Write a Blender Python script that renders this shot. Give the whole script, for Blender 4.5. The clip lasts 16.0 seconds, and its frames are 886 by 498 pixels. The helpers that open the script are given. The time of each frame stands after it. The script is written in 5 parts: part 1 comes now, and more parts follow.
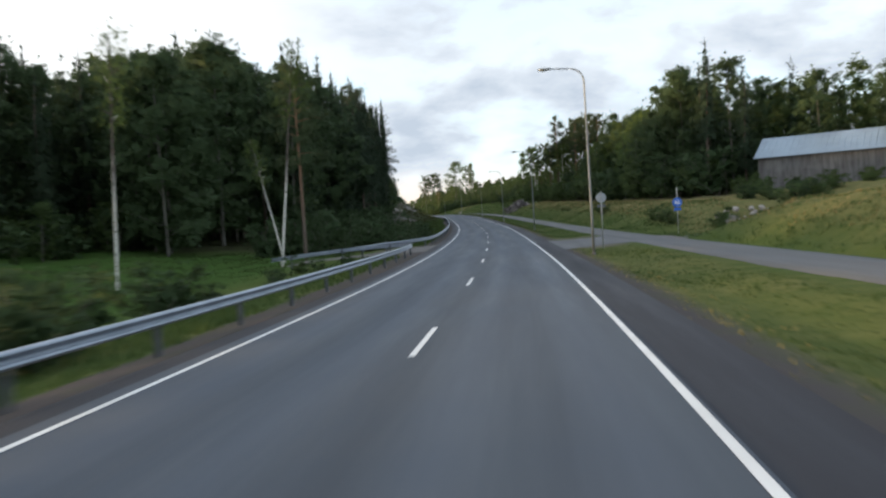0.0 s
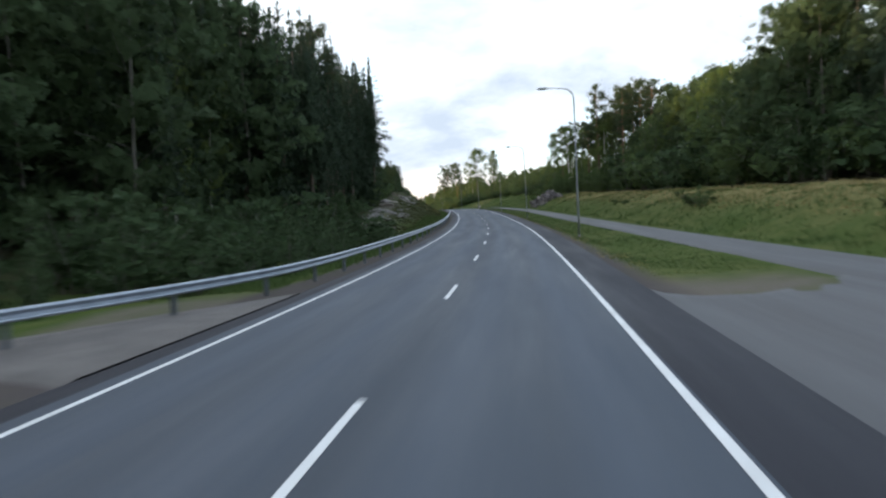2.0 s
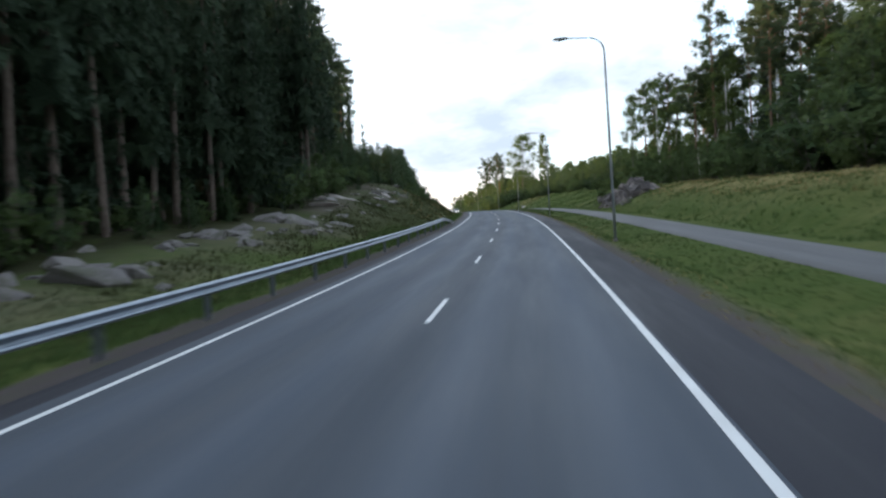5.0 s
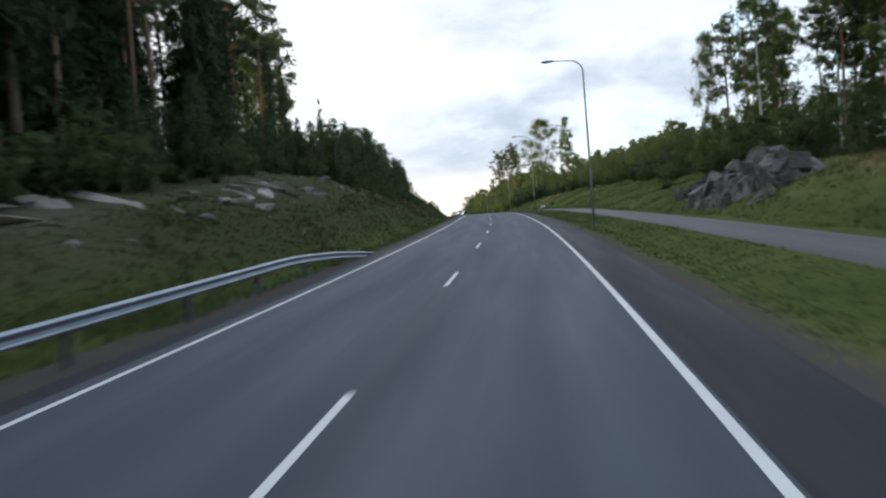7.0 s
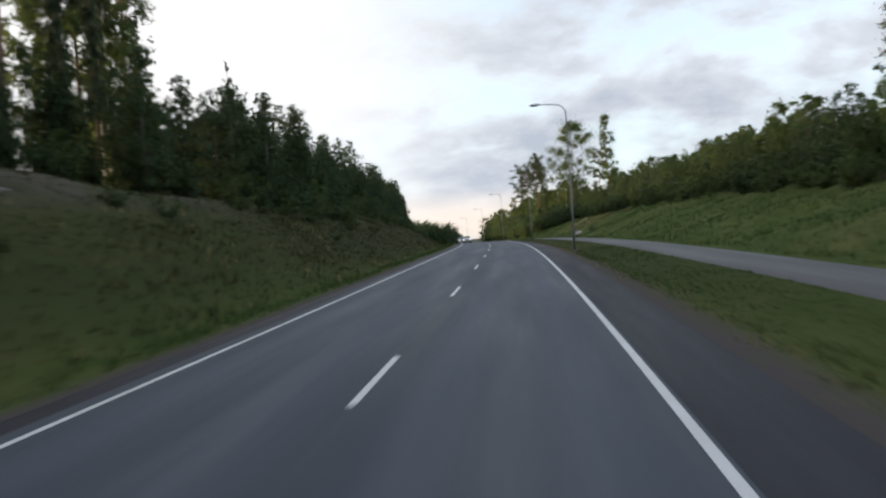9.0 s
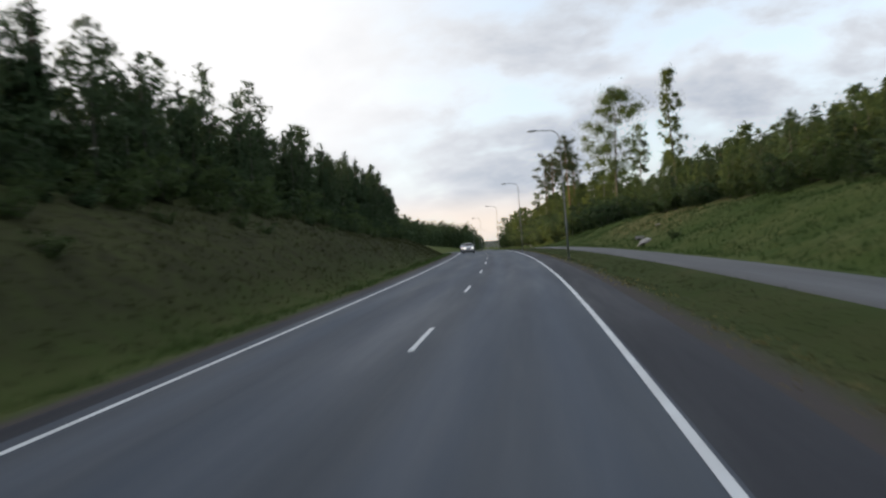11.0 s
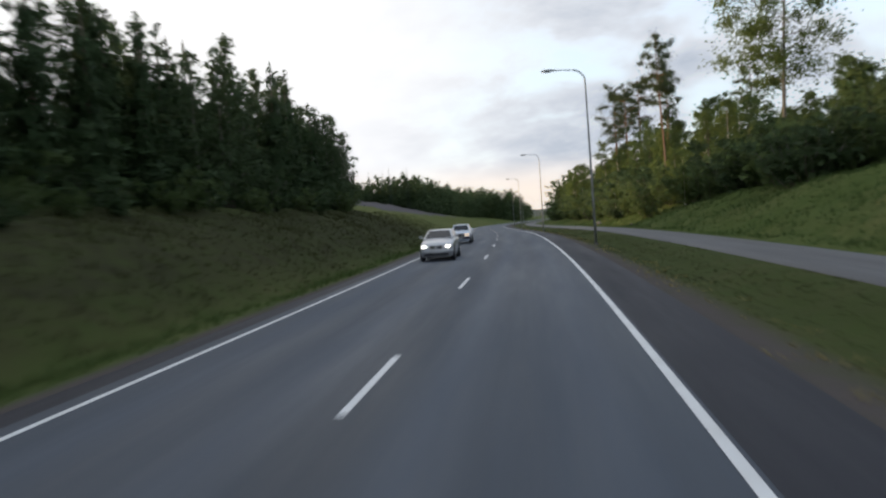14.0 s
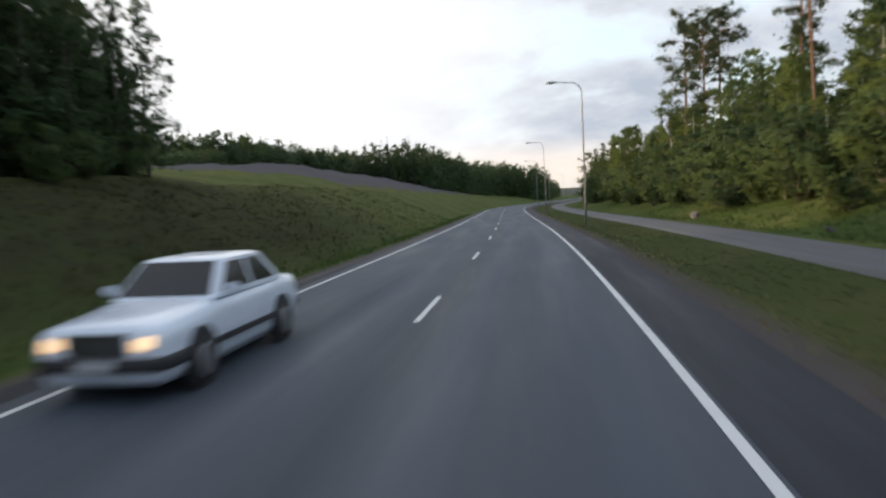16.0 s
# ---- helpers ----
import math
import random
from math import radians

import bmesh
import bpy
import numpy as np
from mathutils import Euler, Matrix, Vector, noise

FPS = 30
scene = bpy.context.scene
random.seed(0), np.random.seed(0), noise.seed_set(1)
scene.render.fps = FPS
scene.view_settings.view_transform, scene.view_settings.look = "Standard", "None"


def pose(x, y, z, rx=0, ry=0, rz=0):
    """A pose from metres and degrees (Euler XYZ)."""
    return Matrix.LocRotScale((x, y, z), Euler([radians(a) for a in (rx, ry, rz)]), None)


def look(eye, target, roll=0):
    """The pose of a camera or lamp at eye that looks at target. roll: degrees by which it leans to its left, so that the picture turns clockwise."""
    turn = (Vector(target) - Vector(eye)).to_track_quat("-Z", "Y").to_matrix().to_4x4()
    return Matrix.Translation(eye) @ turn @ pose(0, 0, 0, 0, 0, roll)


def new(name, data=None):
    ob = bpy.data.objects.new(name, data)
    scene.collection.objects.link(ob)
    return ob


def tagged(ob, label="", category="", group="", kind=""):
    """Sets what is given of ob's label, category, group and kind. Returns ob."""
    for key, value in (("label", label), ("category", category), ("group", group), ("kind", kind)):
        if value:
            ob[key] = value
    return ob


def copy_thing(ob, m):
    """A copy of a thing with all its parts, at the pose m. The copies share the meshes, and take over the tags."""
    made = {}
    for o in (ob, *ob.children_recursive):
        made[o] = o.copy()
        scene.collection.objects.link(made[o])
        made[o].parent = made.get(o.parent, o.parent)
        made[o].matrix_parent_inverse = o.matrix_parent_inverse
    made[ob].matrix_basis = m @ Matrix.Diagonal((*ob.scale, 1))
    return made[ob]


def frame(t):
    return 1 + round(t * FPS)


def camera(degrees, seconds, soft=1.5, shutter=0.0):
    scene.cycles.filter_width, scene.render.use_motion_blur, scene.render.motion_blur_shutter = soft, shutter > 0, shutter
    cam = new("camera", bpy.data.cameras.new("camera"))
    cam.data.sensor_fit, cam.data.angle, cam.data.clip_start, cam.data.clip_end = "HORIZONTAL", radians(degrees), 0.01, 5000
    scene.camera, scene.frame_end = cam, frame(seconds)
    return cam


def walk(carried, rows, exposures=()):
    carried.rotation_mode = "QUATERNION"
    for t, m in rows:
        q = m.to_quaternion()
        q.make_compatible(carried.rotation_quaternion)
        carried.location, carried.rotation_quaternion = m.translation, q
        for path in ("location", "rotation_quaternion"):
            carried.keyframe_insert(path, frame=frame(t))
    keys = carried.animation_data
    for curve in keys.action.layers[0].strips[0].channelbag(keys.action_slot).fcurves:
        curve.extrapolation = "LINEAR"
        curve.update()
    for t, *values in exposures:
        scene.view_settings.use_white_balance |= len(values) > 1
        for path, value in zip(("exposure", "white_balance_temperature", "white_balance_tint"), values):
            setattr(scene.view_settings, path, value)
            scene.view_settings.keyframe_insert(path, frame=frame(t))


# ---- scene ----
cam = camera(61.59, 16.0, soft=2.3, shutter=0.5)
PATH = [
    (0.0, pose(1.629, 15.941, 1.843, 88.170, 3.101, 7.905)),
    (0.5, pose(1.413, 26.391, 1.853, 87.588, 2.992, 8.035)),
    (1.0, pose(1.075, 36.652, 1.854, 87.705, 2.565, 8.736)),
    (1.5, pose(0.609, 47.198, 1.939, 87.533, 3.362, 9.251)),
    (2.0, pose(-0.059, 58.113, 1.988, 87.873, 2.581, 10.062)),
    (2.5, pose(-0.792, 69.240, 2.058, 87.757, 2.696, 10.999)),
    (3.0, pose(-1.585, 79.995, 2.230, 88.108, 2.700, 11.575)),
    (3.5, pose(-2.412, 90.565, 2.432, 88.039, 2.600, 12.341)),
    (4.0, pose(-3.363, 101.012, 2.625, 88.009, 2.954, 13.118)),
    (4.5, pose(-4.413, 111.599, 2.846, 88.042, 2.895, 13.632)),
    (5.0, pose(-5.596, 122.329, 3.085, 88.076, 2.836, 14.189)),
    (5.5, pose(-6.917, 133.163, 3.340, 88.110, 2.777, 14.757)),
    (6.0, pose(-8.360, 144.062, 3.620, 88.144, 2.718, 15.187)),
    (6.5, pose(-9.890, 154.993, 3.928, 88.178, 2.658, 15.470)),
    (7.0, pose(-11.508, 166.003, 4.206, 88.153, 4.009, 15.741)),
    (7.5, pose(-13.178, 176.855, 4.627, 89.557, 3.830, 15.712)),
    (8.0, pose(-14.968, 187.945, 4.928, 89.660, 4.471, 16.183)),
    (8.5, pose(-16.911, 198.887, 5.288, 89.772, 4.043, 16.904)),
    (9.0, pose(-18.974, 209.800, 5.634, 89.883, 3.614, 17.696)),
    (9.5, pose(-21.150, 220.647, 5.965, 89.994, 3.186, 18.409)),
    (10.0, pose(-23.405, 231.405, 6.279, 90.105, 2.757, 18.954)),
    (10.5, pose(-25.709, 242.054, 6.573, 90.216, 2.329, 19.426)),
    (11.0, pose(-28.005, 252.730, 6.818, 90.079, 3.565, 19.553)),
    (11.5, pose(-30.412, 263.217, 7.068, 89.583, 3.524, 19.980)),
    (12.0, pose(-32.921, 273.556, 7.267, 89.433, 3.102, 20.685)),
    (12.5, pose(-35.566, 284.083, 7.449, 89.113, 1.952, 21.859)),
    (13.0, pose(-38.404, 294.710, 7.583, 88.510, 2.676, 22.394)),
    (13.5, pose(-41.242, 305.389, 7.754, 88.252, 2.498, 23.084)),
    (14.0, pose(-44.221, 315.883, 7.861, 87.893, 3.747, 23.486)),
    (14.5, pose(-47.295, 326.431, 7.957, 87.915, 3.583, 23.773)),
    (15.0, pose(-50.450, 336.868, 8.031, 87.349, 3.286, 24.436)),
    (15.5, pose(-53.752, 347.335, 8.080, 87.142, 3.462, 24.988)),
    (16.0, pose(-57.146, 357.652, 8.146, 86.195, 2.556, 25.490)),
]
CURVE = [1.51638, 1.36227, 1.18447, 0.90214, 1.10011, 0.66184, 0.79307, 1.02717, 1.07537, 0.53325, 0.80291, 0.88156, 1.09365, 0.60476, 0.50525, 0.87395, 1.29346, 0.63257, 0.73043, 1.02461, 0.70820, 0.91550, 0.60978, 0.04026, -0.22523, -0.12632, -0.5, -1.9, -2.3, -2.3, -2.3]
GRADE = [-1.1491, -0.7535, -0.3515, 0.0675, 0.5572, 1.1980, 1.8080, 2.1538, 2.3629, 2.8090, 3.1663, 3.2171, 3.0141, 2.7653, 2.4536, 1.9120, 1.4681, 1.2454, 0.8213, 0.5150, 0.1603, -0.5094, -0.6862, -0.6016, -0.4123, -0.2637, -0.1770, -0.1014, -0.0282, 0.0435, 0.1146]
EXPOSURES = [(0.0, -0.27, 6200, 9), (2.0, 0.02, 6080, 9), (4.0, 0.12, 5950, 9), (6.5, -0.08, 6080, 9.5), (8.0, -0.32, 6260, 11),
             (10.5, -0.55, 6400, 12), (12.0, -0.55, 6400, 12), (14.0, -0.50, 6350, 12), (16.0, -0.45, 6350, 12)]
SKY_STRENGTH, SKY_GAIN, SUN_POWER, CLOUD_SHIFT = 1.0, 0.35, 7.5, (0.0, 0.0, 0.0)
DASH0 = 26.69
walk(cam, PATH, EXPOSURES)

# ---- world, sun ----
SUN_AZ, SUN_EL = 106.0, 8.2          # degrees to the left of +y, above the horizon


def build_world():
    w = bpy.data.worlds.new("evening_sky")
    scene.world = w
    w.use_nodes = True
    nt = w.node_tree
    nt.nodes.clear()
    N, L = nt.nodes.new, nt.links.new
    out, bg = N("ShaderNodeOutputWorld"), N("ShaderNodeBackground")
    L(bg.outputs[0], out.inputs[0])
    sky = N("ShaderNodeTexSky")
    sky.sky_type, sky.sun_disc = "NISHITA", False
    sky.sun_elevation, sky.sun_rotation = radians(SUN_EL), radians(-SUN_AZ)
    sky.air_density, sky.dust_density = 1.0, 2.0
    gain = N("ShaderNodeVectorMath")
    gain.operation = "SCALE"
    gain.inputs[3].default_value = SKY_GAIN
    L(sky.outputs[0], gain.inputs[0])
    co = N("ShaderNodeTexCoord")
    sep = N("ShaderNodeSeparateXYZ")
    L(co.outputs["Generated"], sep.inputs[0])

    def mth(op, a, b=None, c=None):
        m = N("ShaderNodeMath")
        m.operation = op
        for i, v in enumerate((a, b, c)):
            if v is None:
                continue
            if isinstance(v, (int, float)):
                m.inputs[i].default_value = v
            else:
                L(v, m.inputs[i])
        return m.outputs[0]
    up = mth("MAXIMUM", sep.outputs[2], 0.0)
    den = mth("ADD", up, 0.42)
    comb = N("ShaderNodeCombineXYZ")
    L(mth("DIVIDE", sep.outputs[0], den), comb.inputs[0])
    L(mth("DIVIDE", sep.outputs[1], den), comb.inputs[1])
    mp = N("ShaderNodeMapping")
    mp.inputs["Location"].default_value = CLOUD_SHIFT
    mp.inputs["Scale"].default_value = (1.0, 1.25, 1.0)
    L(comb.outputs[0], mp.inputs[0])

    def billow(scale, detail, rough, twist):
        o = N("ShaderNodeTexNoise")
        for k, v in (("Scale", scale), ("Detail", detail), ("Roughness", rough), ("Distortion", twist)):
            o.inputs[k].default_value = v
        L(mp.outputs[0], o.inputs["Vector"])
        return o.outputs[0]
    # a deck of cloud, thicker in a band above the horizon where it is seen edge on
    band = N("ShaderNodeValToRGB")
    b = band.color_ramp.elements
    band.color_ramp.interpolation = "B_SPLINE"
    b[0].position, b[0].color = 0.05, (0, 0, 0, 1)
    b[1].position, b[1].color = 0.21, (0, 0, 0, 1)
    for at, v in ((0.075, .8), (0.11, 1.0), (0.15, .75)):
        b.new(at).color = (v, v, v, 1)
    L(up, band.inputs[0])
    body = mth("ADD", mth("MULTIPLY", billow(2.3, 7.0, .56, .15), .72), mth("MULTIPLY", billow(6.5, 5.0, .6, .2), .28))
    thick = mth("ADD", body, mth("MULTIPLY", band.outputs[0], .115))
    # cloud layer: white where thin, grey-blue where thick
    ramp = N("ShaderNodeValToRGB")
    e = ramp.color_ramp.elements
    e[0].position, e[0].color = 0.45, (1.36, 1.37, 1.38, 1)
    e[1].position, e[1].color = 0.66, (0.72, 0.80, 0.90, 1)
    mid = e.new(0.53)
    mid.color = (1.05, 1.10, 1.15, 1)
    L(thick, ramp.inputs[0])
    # thin bright cloud towards the sun's side, thicker away from it
    side = N("ShaderNodeVectorMath")
    side.operation = "DOT_PRODUCT"
    L(co.outputs["Generated"], side.inputs[0])
    side.inputs[1].default_value = (-math.sin(radians(64)), math.cos(radians(64)), 0.3)
    thin = N("ShaderNodeMapRange")
    thin.inputs["From Min"].default_value, thin.inputs["From Max"].default_value = 0.62, 0.96
    thin.interpolation_type = "SMOOTHSTEP"
    L(side.outputs["Value"], thin.inputs["Value"])
    mixw = N("ShaderNodeMix")
    mixw.data_type = "RGBA"
    mixw.inputs["B"].default_value = (1.7, 1.68, 1.62, 1)
    L(mth("MULTIPLY", thin.outputs[0], 0.85), mixw.inputs["Factor"])
    L(ramp.outputs[0], mixw.inputs["A"])
    # cream band low over the horizon
    low = N("ShaderNodeMapRange")
    low.inputs["From Min"].default_value, low.inputs["From Max"].default_value = 0.03, 0.085
    low.inputs["To Min"].default_value, low.inputs["To Max"].default_value = 1.0, 0.0
    low.interpolation_type = "SMOOTHSTEP"
    L(up, low.inputs["Value"])
    mixh = N("ShaderNodeMix")
    mixh.data_type = "RGBA"
    mixh.inputs["B"].default_value = (1.50, 1.29, 1.07, 1)
    L(mth("MULTIPLY", low.outputs[0], 0.85), mixh.inputs["Factor"])
    L(mixw.outputs["Result"], mixh.inputs["A"])
    # clear patches show the blue of the sky between the clouds
    lift = N("ShaderNodeMapRange")
    lift.inputs["From Min"].default_value, lift.inputs["From Max"].default_value = 0.10, 0.30
    lift.inputs["To Max"].default_value = 0.08
    L(up, lift.inputs["Value"])
    gap = N("ShaderNodeMapRange")
    gap.inputs["From Min"].default_value, gap.inputs["From Max"].default_value = 0.50, 0.65
    gap.inputs["To Max"].default_value = 0.68
    gap.interpolation_type = "SMOOTHSTEP"
    L(mth("ADD", mth("SUBTRACT", 1.0, body), lift.outputs[0]), gap.inputs["Value"])
    gap2 = mth("MULTIPLY", gap.outputs[0], mth("SUBTRACT", 1.0, thin.outputs[0]))
    blue = N("ShaderNodeVectorMath")
    L(gain.outputs[0], blue.inputs[0])
    blue.inputs[1].default_value = (0.52, 0.66, 0.82)
    mixb = N("ShaderNodeMix")
    mixb.data_type = "RGBA"
    L(gap2, mixb.inputs["Factor"])
    L(mixh.outputs["Result"], mixb.inputs["A"])
    L(blue.outputs[0], mixb.inputs["B"])
    L(mixb.outputs["Result"], bg.inputs["Color"])
    bg.inputs["Strength"].default_value = SKY_STRENGTH


build_world()
sun = new("sun", bpy.data.lights.new("sun", "SUN"))
sun.data.energy, sun.data.angle, sun.data.color = SUN_POWER, radians(4.0), (1.0, 0.70, 0.38)
_a, _e = radians(SUN_AZ), radians(SUN_EL)
sun.matrix_world = look((0, 0, 60), (60 * math.sin(_a) * math.cos(_e), -60 * math.cos(_a) * math.cos(_e), 60 - 60 * math.sin(_e)))

# ---- the road's line: stations s along it, d metres to its right ----
ST = np.arange(-500.0, 4000.0, 1.0)
KNOT = np.arange(-30, -30 + 20 * len(CURVE), 20.0)
_k = np.interp(ST, KNOT, CURVE) * 1e-3
_k[(ST < -30)] = 0.0
_k[ST > 560] = 0.0
_g = np.interp(ST, KNOT, GRADE) * 1e-2
_g[ST < -30] = 0.0
_g[ST > 560] = -0.002
TH = np.cumsum(_k)
TH -= TH[500]
LX, LY, LZ = np.cumsum(-np.sin(TH)), np.cumsum(np.cos(TH)), np.cumsum(_g)
LX, LY, LZ = LX - LX[500], LY - LY[500], LZ - LZ[500]
MEAN_TH = 0.17


def heading(s):
    return np.interp(s, ST, TH)


def place(s, d):
    """x, y and road level at station s, d metres to the right; arrays or numbers."""
    t = heading(s)
    near = np.clip(d, -150, 150)
    rest = d - near
    return (np.interp(s, ST, LX) + near * np.cos(t) + rest * np.cos(MEAN_TH),
            np.interp(s, ST, LY) + near * np.sin(t) + rest * np.sin(MEAN_TH), np.interp(s, ST, LZ))


# ---- the lie of the land, as heights over the road ----
SK = np.array([-80, 30, 62, 76, 95, 130, 155, 180, 200, 225, 250, 300, 350, 390, 430, 480, 540, 620, 900.0])
LAND = {
    -2500: [8, 8, 8, 8, 8, 8, 8, 8, 8, 8, 8, 8, 8, 8, 8, 8, 8, 8, 8],
    -150: [4, 4, 4, 4, 4, 5, 6, 7, 8, 9, 9, 9, 8, 7, 7, 8, 8, 6, 4],
    -70: [2, 2, 2, 2, 2, 2.5, 3.4, 5, 6, 8, 8, 8, 6, 6, 7, 8.6, 8.6, 5, 3],
    -34: [.6, .5, .5, .6, .7, 1.2, 2.2, 3.6, 5, 7.2, 6.6, 6.6, 4.7, 4.8, 6.6, 9.2, 8.8, 5, 2],
    -20: [-.5, -.6, -.7, -.6, -.5, -.2, .9, 2.2, 3.9, 6.0, 5.2, 5.4, 3.6, 3.8, 5.0, 5.2, 4.8, 2.8, 1],
    -14: [-1, -1, -.5, -.6, -1, -.5, .4, 1.2, 2.8, 4.6, 4.0, 4.5, 3.0, 3.3, 3.2, 3.1, 2.6, 1.6, .5],
    -9.5: [-.9, -.8, -.22, -.25, -.8, -.8, -.5, .1, .9, 2.0, 1.9, 2.4, 1.5, 1.5, 1.3, 1.1, 1.0, .6, 0],
    -6.2: [-.4, -.4, -.12, -.12, -.35, -.4, -.35, -.3, -.3, -.25, -.3, -.3, -.35, -.35, -.3, -.3, -.3, -.3, -.3],
    -4.5: [-.1] * 19, -3.9: [-.06] * 19, 4.2: [-.06] * 19, 5.0: [-.12] * 19,
    6.8: [-.32, -.28, -.1, -.1, -.28, -.34, -.36, -.36, -.36, -.36, -.36, -.36, -.36, -.36, -.36, -.36, -.36, -.36, -.36],
    8.5: [-.005] * 19, 11.5: [.0] * 19,
    13.0: [.15, .2, .0, .0, .1, .05, 0, 0, 0, .1, .1, .1, .2, .1, .1, .1, .1, .1, .1],
    15.5: [1.0, 1.1, 1.0, .15, 1.2, 1.5, 1.6, 1.6, 1.6, 1.2, .9, 1.2, 1.6, .9, .7, .7, .6, .5, .3],
    18.5: [2.1, 2.3, 2.1, .4, 2.0, 2.4, 2.4, 2.4, 2.4, 2.2, 1.7, 2.6, 2.9, 1.9, 1.3, 1.3, 1.2, 1, .6],
    24.0: [2.6, 2.8, 2.5, .9, 2.4, 2.6, 2.6, 2.6, 2.7, 3.2, 3.0, 4.2, 4.0, 3.0, 2.3, 2.3, 2, 1.6, 1.2],
    34.0: [3.2, 3.3, 3.3, 3.2, 3.2, 3.0, 3.1, 3.2, 3.4, 4.3, 4.6, 5.8, 5.4, 4.4, 4.0, 4.0, 3.6, 3, 2],
    70.0: [4, 4, 4, 4.5, 5, 5, 5, 5.5, 6, 7, 7.5, 8.5, 8, 7.5, 7, 7, 6, 5, 4],
    150: [5, 5, 5, 6, 7, 7, 7, 8, 8, 10, 11, 12, 12, 11, 10, 10, 9, 8, 6],
    2500: [12] * 19,
}
LD = np.array(sorted(LAND), float)


def path_mid(s):
    return np.interp(s, [-60, 30, 60, 90, 115, 900], [12.3, 11.9, 11.4, 10.6, 10.1, 10.0])


def land(s, d):
    """Height of the ground over the road's level (arrays of one shape)."""
    s, d = np.atleast_1d(np.asarray(s, float)), np.atleast_1d(np.asarray(d, float))
    cols = np.stack([np.interp(s, SK, LAND[k]) for k in sorted(LAND)], 1)
    j = np.clip(np.searchsorted(LD, d) - 1, 0, len(LD) - 2)
    u = np.clip((d - LD[j]) / (LD[j + 1] - LD[j]), 0, 1)
    i = np.arange(len(s))
    h = cols[i, j] * (1 - u) + cols[i, j + 1] * u
    # a gully runs up from the path between two humps of the bank
    mid = 69.5 + (d - 13) * .75
    gully = np.exp(-((s - mid) / 5.5) ** 4) * np.clip((d - 12.5) / 2, 0, 1) * np.clip((27 - d) / 5, 0, 1)
    hump = np.exp(-((s - 87) / 5) ** 2) * np.clip((d - 14) / 4, 0, 1) * np.clip((26 - d) / 5, 0, 1)
    h = h * (1 - .8 * gully) + .75 * hump
    ease = np.clip((np.abs(d - path_mid(s)) - 1.9) / 1.6, 0, 1)
    h = h * ease
    # tussocks and hollows off the road
    off = np.clip(np.where(d < 0, -d - 4.7, d - 5.2) / 3, 0, 1) * np.clip((np.abs(d - path_mid(s)) - 1.7) / .8, 0, 1)
    wave = (np.sin(s * .31 + d * .52) + np.sin(s * .83 - d * .67 + 1.3) * .6 + np.sin(s * 1.9 + d * 1.4) * .35 + np.sin(s * 2.7 - d * 3.1) * .25)
    far = np.clip((np.abs(d) - 9) / 8, 0, 1)
    return h + off * wave * (0.05 + 0.09 * far)


def spot(s, d, lift=0.0):
    """World point on the ground."""
    x, y, z = place(s, d)
    return Vector((float(x), float(y), float(z + land(s, d)[0]) + lift))


def ondeck(s, d, h=0.0):
    """World point h over the road's level."""
    x, y, z = place(s, d)
    return Vector((float(x), float(y), float(z) + h))


# ---- materials ----
def mat(name, base, rough=0.8, metal=0.0):
    m = bpy.data.materials.new(name)
    m.use_nodes = True
    b = m.node_tree.nodes["Principled BSDF"]
    b.inputs["Base Color"].default_value = (*base, 1)
    b.inputs["Roughness"].default_value, b.inputs["Metallic"].default_value = rough, metal
    return m


